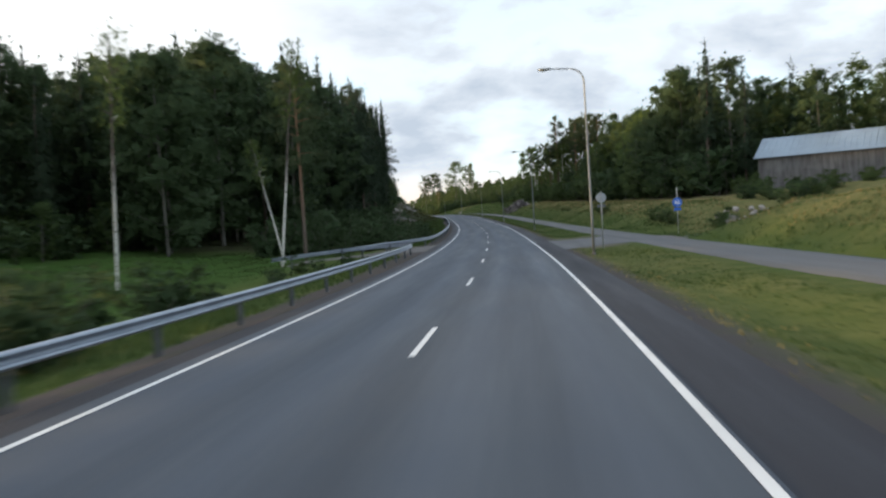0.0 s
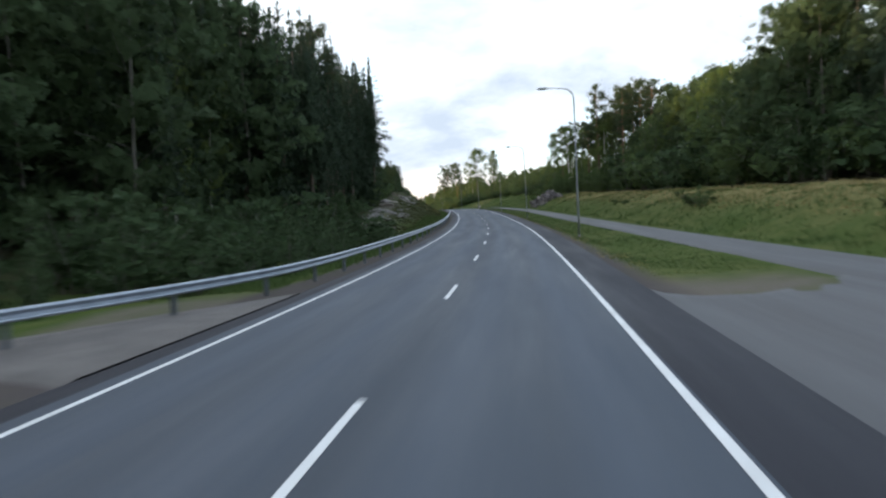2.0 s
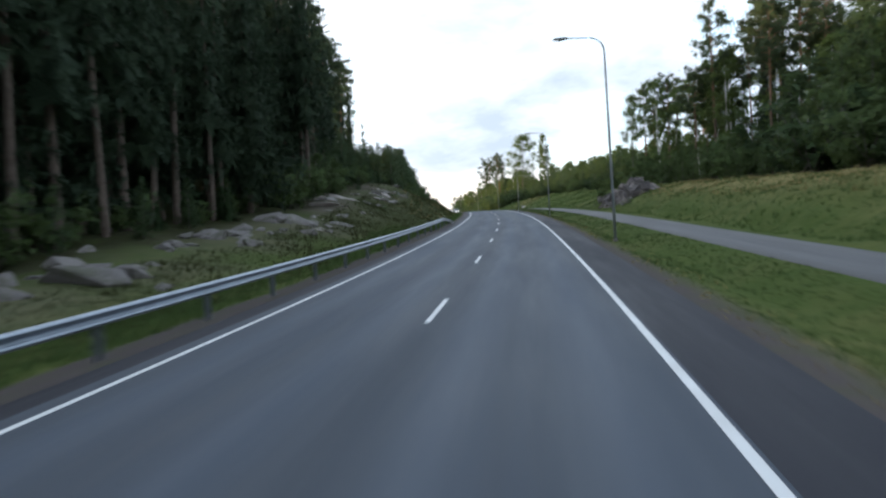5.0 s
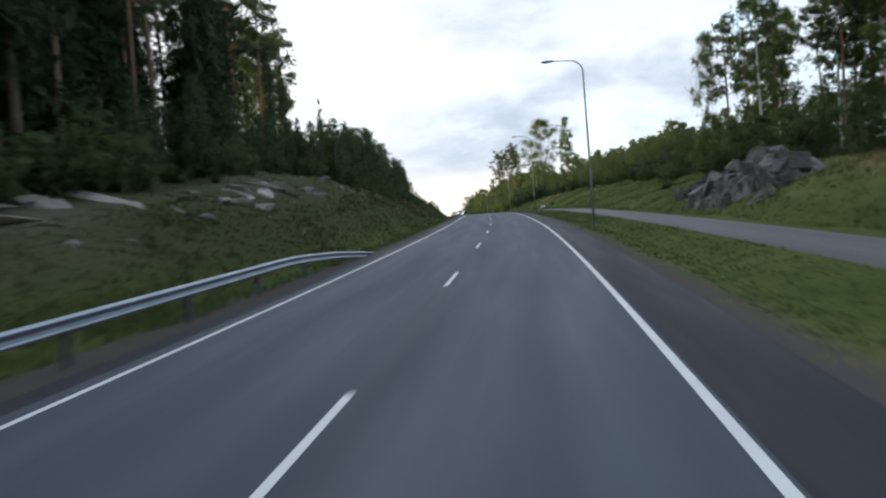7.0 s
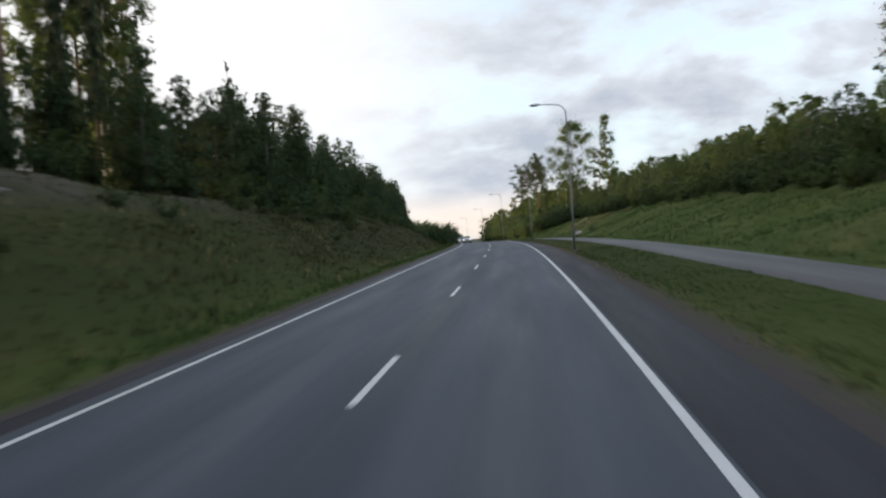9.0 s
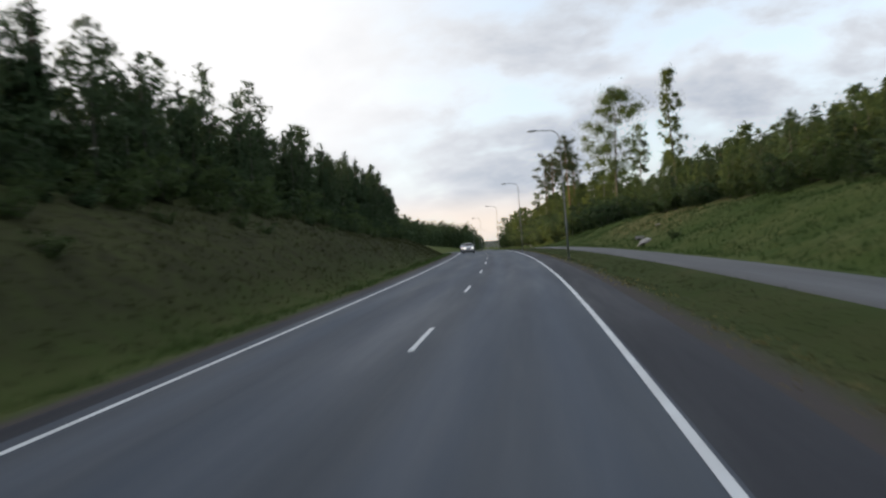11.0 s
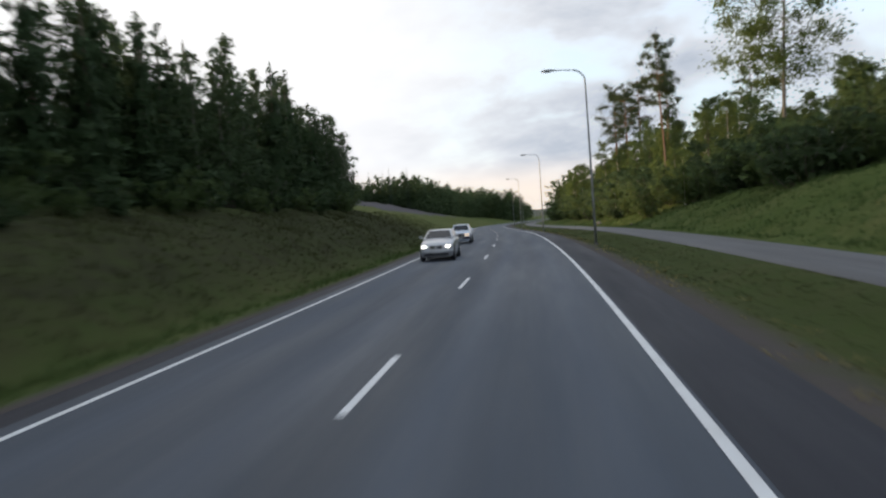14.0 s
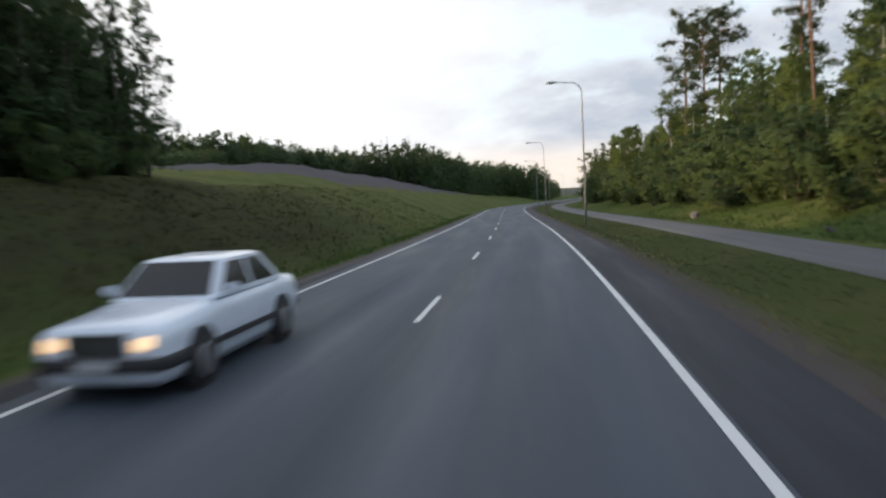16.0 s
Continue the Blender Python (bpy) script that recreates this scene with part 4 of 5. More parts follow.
guard_rail(rail_line([(-60, -4.8, 0), (58, -4.8, 0), (62.5, -4.82, 0), (65.4, -5.0, 0), (66.8, -5.6, 0), (67.0, -6.4, 0), (66.2, -7.6, .02), (65, -8.7, .04), (63.6, -10, .08), (60, -13, .3)]),
           "galvanised steel guard rail hooking round at its end")
guard_rail(rail_line([(65.2, -8.9, .06), (69.7, -7.6, .03), (73.4, -6.1, .0), (78, -5.1, 0), (83, -4.82, 0), (187, -4.8, 0), (192, -4.7, .25), (197.5, -4.55, .68)]),
           "galvanised guard rail curving in from the track, sunk at its end")


# ---- side tracks and the junction ----
def apron(name, d_list, s_lo, s_hi, material, label, category, lift):
    """A paved or gravelled patch that lies on the lie of the land, its edges run out into the ground."""
    V, F, U = [], [], []
    cut = [0, .03] + [i / 12 for i in range(1, 12)] + [.97, 1]
    n = len(cut)
    for d, a, b in zip(d_list, s_lo, s_hi):
        for k in range(n):
            s = a + (b - a) * cut[k]
            x, y, z = place(s, d)
            g = float(land(s, d)[0])
            if 9 < d < 12:
                top = .018
            elif 0 < d < 9:
                top = min(g + .04, .018) if d > 4.7 else -.036
            else:
                top = g + lift
            V.append((float(x), float(y), float(z) + top - (.09 if k in (0, n - 1) else 0.0)))
            U.append((d, s))
    for i in range(len(d_list) - 1):
        for k in range(n - 1):
            a = i * n + k
            F.append((a, a + n, a + n + 1, a + 1))
    return tagged(new(name, mesh(name, V, F, material, True, U)), label, category, kind="structure")


apron("side_road_right", APRON_D, APRON_LO, APRON_HI, M_PATH, "pale asphalt junction apron joining the cycle path", "road", .045)
apron("side_road_left", [-4.2, -5.2, -6.4, -8, -10, -13], [66.9, 67.4, 68.0, 67.4, 66.2, 63], [77.6, 76.0, 74.4, 72.6, 71.2, 68.5], M_GRAVEL, "worn gravel side track between the guard rails", "track", .06)
apron("farm_track", [12.3, 14.5, 17, 20, 24], [64.5, 67, 69.5, 72, 75.5], [73, 71.5, 72.5, 74.5, 77.8], M_GRAVEL, "narrow gravel track leading up towards the barn", "track", .032)


# ---- signs ----
M_SIGN_BACK = two_tone("sign_back", (.40, .43, .46), (.33, .36, .39), 4, .5, .05, .002, 30, .4)
M_TRIM_SIGN = two_tone("dark_plate", (.10, .11, .13), (.14, .15, .17), 4, .6, .05, .002, 30)
M_SIGN_BLUE = mat("sign_blue", (.02, .12, .55), .4)
M_SIGN_WHITE = mat("sign_white", (.75, .76, .76), .45)
M_POST = two_tone("sign_post", (.42, .43, .42), (.34, .35, .34), 3, .5, .05, .002, 30, .4)


def disc(r, thick, y, z, sides=28):
    bm = bmesh.new()
    bmesh.ops.create_cone(bm, cap_ends=True, segments=sides, radius1=r, radius2=r, depth=thick)
    bmesh.ops.rotate(bm, verts=bm.verts, cent=(0, 0, 0), matrix=Matrix.Rotation(math.pi / 2, 3, "X"))
    bmesh.ops.bevel(bm, geom=[e for e in bm.edges if e.is_boundary is False and abs(e.verts[0].co.y - e.verts[1].co.y) < 1e-5], offset=thick * .25, segments=1, affect="EDGES")
    bmesh.ops.translate(bm, verts=bm.verts, vec=(0, y, z))
    return bm


def box(x0, x1, y0, y1, z0, z1, bevel=0.0):
    bm = bmesh.new()
    bmesh.ops.create_cube(bm, size=1)
    for v in bm.verts:
        v.co = Vector((x0 if v.co.x < 0 else x1, y0 if v.co.y < 0 else y1, z0 if v.co.z < 0 else z1))
    if bevel:
        bmesh.ops.bevel(bm, geom=bm.edges[:], offset=bevel, segments=2, affect="EDGES")
    return bm


def sign_post(root, h, r=.032):
    v, f = tube([(0, 0, -.3), (0, 0, h * .5), (0, 0, h)], [r, r, r], 10)
    sub("post", mesh("post", v, f, M_POST, True), root)
    v, f = tube([(0, 0, h), (0, 0, h + .03)], [r * 1.15, r * .8], 10)
    sub("cap", mesh("cap", v, f, M_SIGN_BACK, True), root)


def build_signs():
    a = thing("traffic_sign", "round traffic sign seen from its grey back, on a post", "traffic sign")
    sign_post(a, 3.36)
    part("plate", disc(.30, .02, .05, 3.02), M_SIGN_BACK, a, "grey back of a round sign plate")
    part("plate", box(-.24, .24, .04, .06, 2.44, 2.62, .006), M_TRIM_SIGN, a, "dark back of a small additional plate")
    for z in (2.9, 3.14):
        part("clamp", box(-.06, .06, -.04, .05, z - .02, z + .02, .004), M_ZINC, a)
    a.matrix_basis = Matrix.Translation(spot(60.9, 7.0)) @ pose(0, 0, 0, 0, 0, math.degrees(float(heading(60))) + 4)
    b = thing("cycle_path_sign", "round blue cycle path sign with white marks on a post", "traffic sign")
    sign_post(b, 3.55)
    part("plate", disc(.36, .02, -.05, 2.45), M_SIGN_BLUE, b, "round blue sign plate")
    for x0, x1, z0, z1 in ((-.20, -.06, 2.34, 2.40), (-.17, -.09, 2.42, 2.58), (.05, .20, 2.32, 2.38), (.08, .15, 2.40, 2.60), (-.012, .012, 2.22, 2.68)):
        part("mark", box(x0, x1, -.066, -.061, z0, z1), M_SIGN_WHITE, b, "plain white mark")
    part("plate", box(-.26, .26, -.06, -.04, 1.82, 2.02, .006), M_SIGN_BLUE, b, "small blue additional plate")
    b.matrix_basis = Matrix.Translation(spot(73.9, 14.6)) @ pose(0, 0, 0, 0, 0, math.degrees(float(heading(74))) - 6)


build_signs()


# ---- barn ----
def boards_material():
    m = mat("weathered_boards", (.20, .19, .18), .9)
    n = Net(m)
    co = n.t.nodes.new("ShaderNodeNewGeometry").outputs["Position"]
    mp = n.n("Mapping", Scale=(1.0, 1.0, .12))
    n.l(co, mp.inputs[0])
    grain = n.noise(3.2, 5, .6, mp.outputs[0])
    patch = n.noise(.35, 3, .5, co)
    c = n.mix(n.span(grain, .35, .65), (.105, .10, .10), (.21, .205, .205))
    c = n.mix(n.span(n.rnd(), 0, 1, 0, .55), c, (.075, .07, .07))
    c = n.mix(n.span(patch, .5, .7, 0, .5), c, (.30, .295, .29))
    n.color(c)
    n.bump(grain, .5, .03)
    return m


def build_barn():
    M_BOARD = boards_material()
    M_ROOF = two_tone("metal_roof", (.30, .37, .44), (.25, .31, .37), .5, .38, .1, .01, 6, .35)
    L, W, E, RZ = 27.0, 9.0, 4.1, 6.5
    root = thing("barn", "long weathered grey wooden barn with a metal roof", "barn")
    th = float(heading(103))
    ang = math.degrees(th) - 33.0
    root.matrix_basis = Matrix.Translation(ondeck(105, 32.5, 2.95)) @ pose(0, 0, 0, 0, 0, ang)

    bm = box(-.5, .5, 0, 1, 0, 1)
    board = bpy.data.meshes.new("board")
    bm.to_mesh(board)
    bm.free()
    board.materials.append(M_BOARD)

    def wall(name, x0, x1, y0, y1):
        """Planked wall between two corners; boards stand proud by turns."""
        n = max(4, int(math.hypot(x1 - x0, y1 - y0) / .24))
        tx, ty = (x1 - x0) / n, (y1 - y0) / n
        ln = math.hypot(tx, ty)
        nx, ny = ty / ln, -tx / ln
        rng = np.random.default_rng(5)
        tops = [E + ((RZ - E) * (1 - abs(2 * (i + .5) / n - 1)) - .12 if name == "gable_wall" else 0) for i in range(n)]
        bm = bmesh.new()
        edge = [(0, -.6), (n, -.6), (n, E)] + ([(n / 2, RZ - .1)] if name == "gable_wall" else []) + [(0, E)]
        rings = [[bm.verts.new((x0 + tx * q + nx * o, y0 + ty * q + ny * o, z)) for q, z in edge] for o in (-.03, .03)]
        for k in range(len(edge)):
            j = (k + 1) % len(edge)
            bm.faces.new((rings[0][k], rings[0][j], rings[1][j], rings[1][k]))
        bm.faces.new(rings[0][::-1])
        bm.faces.new(rings[1])
        base = part(name, bm, M_BOARD, root)
        for i in range(n):
            low = -.6 + rng.uniform(0, .15)
            thick = .05 + (.02 if i % 2 else 0) + rng.uniform(0, .008)
            m = Matrix.Translation((x0 + tx * (i + .5) + nx * .035, y0 + ty * (i + .5) + ny * .035, low)) @ Matrix.Rotation(math.atan2(-nx, ny), 4, "Z")
            sub("board", board, base, "", m @ Matrix.Diagonal((ln * .94, thick, tops[i] - low, 1)))
    wall("front_wall", 0, L, 0, 0)
    wall("back_wall", L, 0, W, W)
    wall("gable_wall", 0, 0, W, 0)
    wall("gable_wall", L, L, 0, W)
    for side in (0, 1):
        bm = bmesh.new()
        y0, y1 = (-.55, W / 2) if side == 0 else (W + .55, W / 2)
        z0, z1 = E - .2, RZ
        ps = [(-.5, y0, z0), (L + .5, y0, z0), (L + .5, y1, z1), (-.5, y1, z1)]
        vs = [bm.verts.new(p) for p in ps] + [bm.verts.new((p[0], p[1], p[2] + .07)) for p in ps]
        for f in ((0, 1, 2, 3), (4, 5, 6, 7), (0, 1, 5, 4), (1, 2, 6, 5), (2, 3, 7, 6), (3, 0, 4, 7)):
            bm.faces.new([vs[i] for i in f])
        bmesh.ops.recalc_face_normals(bm, faces=bm.faces)
        roof = part("roof", bm, M_ROOF, root, "blue-grey sheet metal roof")
        if side == 0:
            v = [(a, yy, zz + b) for (yy, zz) in ((y0, z0 + .07), (y1, z1 + .07)) for a, b in ((-.02, 0), (0, .045), (.02, 0))]
            ridge = mesh("seam", v, [(0, 1, 4, 3), (1, 2, 5, 4)], M_ROOF)
            for k in range(46):
                sub("seam", ridge, roof, "", Matrix.Translation((-.45 + (L + .9) * k / 45, 0, 0)))
    part("door", box(17.2, 19.6, -.20, -.13, -.3, 2.6, .01), M_BOARD, root, "grey plank barn door")


build_barn()


# ---- rocks ----
ROCKS = []


def rock_meshes():
    for k in range(7):
        rng = np.random.default_rng(40 + k)
        bm = bmesh.new()
        for p in rng.normal(size=(15, 3)):
            p = p / np.linalg.norm(p) * rng.uniform(.75, 1.0)
            bm.verts.new((p[0], p[1] * .8, p[2] * .75))
        bmesh.ops.convex_hull(bm, input=bm.verts)
        bmesh.ops.delete(bm, geom=[v for v in bm.verts if not v.link_faces], context="VERTS")
        bmesh.ops.bevel(bm, geom=bm.edges[:], offset=.025, segments=1, affect="EDGES")
        for m in (M_ROCK, M_ROCK_DARK, M_STONE):
            me = bpy.data.meshes.new("boulder")
            bm.to_mesh(me)
            me.materials.append(m)
            ROCKS.append(me)
        bm.free()


rock_meshes()


def boulder_mesh(k, tone):
    return ROCKS[(k % 7) * 3 + tone]


def boulder(k, tone, s, d, size, h=None, parent=None, squash=(1, 1, 1), lift=0.0, label="", group="boulders on the slope"):
    rng = np.random.default_rng(900 + k)
    p = spot(s, d, lift) if h is None else ondeck(s, d, h)
    m = Matrix.LocRotScale(p, Euler(rng.uniform(-.4, .4, 3) + np.array([0, 0, rng.uniform(0, 6)])), Vector(squash) * size)
    if parent is not None:
        return sub("boulder", boulder_mesh(k, tone), parent, "", m)
    ob = tagged(new("boulder", boulder_mesh(k, tone)), label, "boulder", group)
    ob.matrix_basis = m
    return ob


def block_mesh(k):
    """A jointed block: a box with its corners knocked about and its edges broken."""
    rng = np.random.default_rng(60 + k)
    bm = bmesh.new()
    for x in (-1, 1):
        for y in (-1, 1):
            for z in (-1, 1):
                q = rng.uniform(.62, 1.08, 3)
                bm.verts.new((x * q[0], y * q[1], z * q[2]))
                if rng.uniform() < .4:
                    q = rng.uniform(.3, .9, 3)
                    bm.verts.new((x * q[0], y * 1.1 * q[1], z * q[2] * 1.1))
    bmesh.ops.convex_hull(bm, input=bm.verts)
    bmesh.ops.delete(bm, geom=[v for v in bm.verts if not v.link_faces], context="VERTS")
    bmesh.ops.bevel(bm, geom=bm.edges[:], offset=.045, segments=1, affect="EDGES")
    me = bpy.data.meshes.new("block")
    bm.to_mesh(me)
    bm.free()
    me.materials.append(M_BLOCK)
    return me


def build_outcrop():
    """A blasted face of jointed blocks, highest towards its near end, set into the bank."""
    root = thing("rock_outcrop", "dark blasted granite outcrop beside the cycle path", "rock")
    rng = np.random.default_rng(3)
    shapes = [block_mesh(k) for k in range(9)]
    crest = ([204, 206, 209, 212, 214, 216, 220, 225, 227], [.6, 1.9, 3.4, 3.5, 2.7, 2.0, 1.7, 1.2, .3])
    cols, rows = np.arange(203.6, 227.0, .9), 9
    V, F = [], []
    for s in cols:
        top = float(np.interp(s, *crest)) - .45
        for k in range(rows):
            u = k / 5
            z = -.3 + (top + .3) * min(u, 1)
            d = 15.2 + .55 * z + (max(0, u - 1) * 6)
            z -= max(0, u - 1.2) * (top - .4) * 1.6
            V.append(ondeck(s, d + rng.uniform(-.15, .15), z))
    for i in range(len(cols) - 1):
        for k in range(rows - 1):
            a = i * rows + k
            F.append((a, a + rows, a + rows + 1, a + 1))
    sub("rock_face", mesh("rock_face", V, F, M_BLOCK), root, "fractured dark granite face")
    yaw = float(heading(214))
    n = 0
    for layer in range(6):
        s = 205.0 + rng.uniform(0, .8)
        while s < 226.6:
            top = float(np.interp(s, *crest))
            z = .1 + layer * .72 + rng.uniform(-.2, .2)
            wide = rng.choice([.45, .55, .7, .95])
            if z < top - .1:
                size = (wide, rng.uniform(.5, .95), min(rng.uniform(.5, .95), (top - z) * .6 + .35))
                p = ondeck(s, 14.6 + .6 * z + rng.uniform(-.45, .45), z)
                turn = Euler((rng.normal(-.15, .3), rng.normal(.3, .3), yaw + math.pi / 2 + rng.normal(0, .5)))
                sub("block", shapes[n % 9], root, "", Matrix.LocRotScale(p, turn, size))
                n += 1
            s += wide * rng.uniform(.95, 1.5)
    for k in range(14):
        s = 204.8 + 20 * ((k * .618) % 1)
        boulder(k, 1 if k % 4 else 0, s, 13.7 + rng.uniform(-.2, .4), rng.uniform(.2, .45), .05 + rng.uniform(0, .12), root, (1.3, .85, .8))


build_outcrop()
for k in range(48):
    rng = np.random.default_rng(300 + k)
    s, d = rng.uniform(137, 176), rng.normal(-14.8, 1.5)
    boulder(k, 0, s, d, rng.uniform(.3, 1.0) * (1.5 if k % 9 == 0 else 1), None, None, (1.25, 1, .8), -.08, "pale grey granite boulder below the forest edge")
for k in range(30):
    rng = np.random.default_rng(400 + k)
    s, d = rng.uniform(172, 232), rng.uniform(-16.0, -11.8)
    boulder(k, 0, s, d, rng.uniform(.4, 1.1), None, None, (1.35, 1, .62), -.2, "flat grey rock lying in the cut slope")
for k in range(40):
    rng = np.random.default_rng(500 + k)
    off = rng.uniform(19, 24)
    boulder(k, 0 if k % 4 == 0 else 2, 77.5 + (off - 19) * .9 + rng.normal(0, 1.5), off, rng.uniform(.25, .6), None, None, (1.15, 1, .85), .12 + .25 * (k % 3), "pale boulder in a heap of cleared stones")
for k, (at, off, big) in enumerate(((193.6, -15.6, 2.3), (190.2, -15.9, 1.7), (197.2, -15.4, 1.5), (204.4, -12.9, 1.0), (206.6, -13.0, 1.1), (209.6, -13.6, 1.2), (212.4, -14.2, 1.1), (195, -17.4, 1.7), (197.5, -17.0, 1.5), (199.6, -16.4, 1.1), (193, -17.6, 1.3), (174.5, -12.4, .8), (176.8, -12.9, .7), (172.6, -12.6, .6), (203.5, -13.6, .7), (207, -13.9, .8), (214, -14.2, .7), (181, -14.4, .8), (186, -15.2, 1.0))):
    boulder(k + 3, 2 if k % 3 else 0, at, off, big, None, None, (1.7, 1.25, .62), -.3 * big, "pale flat rock ledge showing through the slope")
boulder(2, 2, 319.5, 13.6, .7, None, None, (1.3, .9, .8), .12, "pale pink boulder on the grass slope")
boulder(5, 0, 322.5, 14.0, .6, None, None, (1.3, 1, .7), .1, "grey boulder beside the pale one")
boulder(6, 2, 325.5, 16.2, .35, None, None, (1.3, 1, .6), .1, "small pale stone in the sandy scar")
boulder(1, 0, 412, 12.7, .42, None, None, (1.2, 1, .9), .2, "dark stone at the edge of the path")
boulder(3, 1, 392, 12.9, .3, None, None, (1.3, 1, .7), .1, "small dark stone at the path edge")


# ---- cars ----
def paint(name, base, rough=.28, metal=0.0):
    m = mat(name, base, rough, metal)
    n = Net(m)
    n.l(n.span(n.noise(6), .3, .7, rough - .05, rough + .12), n.b.inputs["Roughness"])
    dirt = n.noise(2.5, 5, .6)
    n.color(n.mix(n.span(dirt, .5, .8, 0, .25), base, tuple(x * .7 for x in base)))
    n.b.inputs["Coat Weight"].default_value = .6
    return m


M_TYRE = two_tone("tyre_rubber", (.018, .018, .019), (.03, .03, .031), 4, .9, .2, .01, 40)
M_TRIM = two_tone("dark_trim", (.03, .03, .033), (.045, .045, .048), 3, .6, .1, .004, 40)
M_GLASS = mat("car_glass", (.010, .012, .014), .08)
M_GLASS.node_tree.nodes["Principled BSDF"].inputs["Specular IOR Level"].default_value = .38
M_RIM = two_tone("rim_metal", (.35, .35, .36), (.22, .22, .23), 5, .4, .05, .002, 30, .7)
M_PLATE = mat("number_plate", (.40, .41, .43), .5)
M_CHROME = mat("chrome", (.62, .63, .65), .18, 1.0)


def glow(name, colour, power):
    m = mat(name, (.8, .8, .8), .2)
    b = m.node_tree.nodes["Principled BSDF"]
    b.inputs["Emission Color"].default_value = (*colour, 1)
    b.inputs["Emission Strength"].default_value = power
    return m


def loft(rings, close=True):
    bm = bmesh.new()
    R = [[bm.verts.new(p) for p in ring] for ring in rings]
    n = len(R[0])
    for a, b in zip(R, R[1:]):
        for k in range(n):
            bm.faces.new((a[k], a[(k + 1) % n], b[(k + 1) % n], b[k]))
    if close:
        bm.faces.new(R[0][::-1])
        bm.faces.new(R[-1])
    bmesh.ops.recalc_face_normals(bm, faces=bm.faces)
    return bm


def build_car(label, stations, glass, wheels, body_mat, lamp_mat, lamp, grille, at, trim_strip, size=(1, 1, 1)):
    """stations: (y, half width, low z, top z) from nose to tail; glass: base and roof of the cabin."""
    root = thing("car", label, "car")
    rings = []
    for y, w, zl, zt in stations:
        h = zt - zl
        half = [(0, zl), (.86 * w, zl), (.965 * w, zl + .16 * h), (w, zl + .45 * h), (.985 * w, zl + .72 * h), (.94 * w, zl + .93 * h), (.84 * w, zt - .003), (.45 * w, zt + .018), (0, zt + .025)]
        rings.append([(x, y, z) for x, z in half] + [(-x, y, z) for x, z in half[-2:0:-1]])
    body = part("body", loft(rings), body_mat, root, "", True)
    (yf0, yr0, w0, z0), (yf1, yr1, w1, z1) = glass
    levels = [(0.0, 0.0), (1.0, 0.0), (1.06, .10), (1.09, .26)]
    rings = []
    for v, inset in levels:
        vv = min(v, 1.0)
        yf, yr, w = yf0 + (yf1 - yf0) * vv - inset, yr0 + (yr1 - yr0) * vv + inset, w0 + (w1 - w0) * vv - inset * .8
        z = z0 + (z1 - z0) * v
        ring = []
        for sx, sy, yy in ((1, 1, yf), (1, -1, yr), (-1, -1, yr), (-1, 1, yf)):
            c = .07
            a, b = (sx * (w - c), yy, z), (sx * w, yy - sy * c, z)
            ring += [a, b] if sx * sy > 0 else [b, a]
        rings.append(ring)
    cabin = part("cabin", loft(rings), body_mat, root, "", False)

    def pane(name, pts, push):
        bm = bmesh.new()
        n = (Vector(pts[1]) - Vector(pts[0])).cross(Vector(pts[3]) - Vector(pts[0])).normalized()
        if n.dot(Vector(push)) < 0:
            n = -n
        lo = [bm.verts.new(Vector(p) - n * .01) for p in pts]
        hi = [bm.verts.new(Vector(p) + n * .006) for p in pts]
        bm.faces.new(hi)
        for k in range(4):
            bm.faces.new((lo[k], lo[(k + 1) % 4], hi[(k + 1) % 4], hi[k]))
        bmesh.ops.recalc_face_normals(bm, faces=bm.faces)
        part(name, bm, M_GLASS, cabin, "dark tinted glass")

    def P(u, v, face):
        w, yf, yr, z = w0 + (w1 - w0) * v, yf0 + (yf1 - yf0) * v, yr0 + (yr1 - yr0) * v, z0 + (z1 - z0) * v
        if face == "f":
            return (u * (w - .06), yf, z)
        if face == "r":
            return (u * (w - .06), yr, z)
        return ((1 if face == "R" else -1) * w, yf - .09 + (yr - yf + .18) * u, z)
    pane("windscreen", [P(-.96, .08, "f"), P(.96, .08, "f"), P(.96, .95, "f"), P(-.96, .95, "f")], (0, 1, .5))
    pane("rear_window", [P(-.92, .12, "r"), P(.92, .12, "r"), P(.92, .92, "r"), P(-.92, .92, "r")], (0, -1, .5))
    for f, px in (("R", 1), ("L", -1)):
        for a, b in ((.03, .47), (.52, .93)):
            pane("side_window", [P(a, .14, f), P(b, .14, f), P(b - (.02 if b > .9 else 0), .9, f), P(a + .02, .9, f)], (px, 0, .2))
    y0 = stations[0][0]
    for sx in (-1, 1):
        x, w, z, h = lamp
        part("headlight", box(min(sx * (x - w), sx * (x + w)), max(sx * (x - w), sx * (x + w)), y0 - .14, y0 + .012, z - h, z + h, .02), lamp_mat, body, "lit headlight")
        part("mirror", box(min(sx * .84, sx * 1.02), max(sx * .84, sx * 1.02), yf0 - .32, yf0 - .20, z0 + .04, z0 + .17, .03), body_mat, body)
        if trim_strip:
            part("side_trim", box(min(sx * .855, sx * .885), max(sx * .855, sx * .885), -1.0, 1.05, .42, .50, .008), M_TRIM, body, "dark rubbing strip")
    for x0, x1, zz0, zz1 in grille:
        g = part("grille", box(x0, x1, y0 - .12, y0 + .016, zz0, zz1, .012), M_TRIM, body, "dark grille")
        if zz0 > .5:                      # bright surround and fins
            e = .014
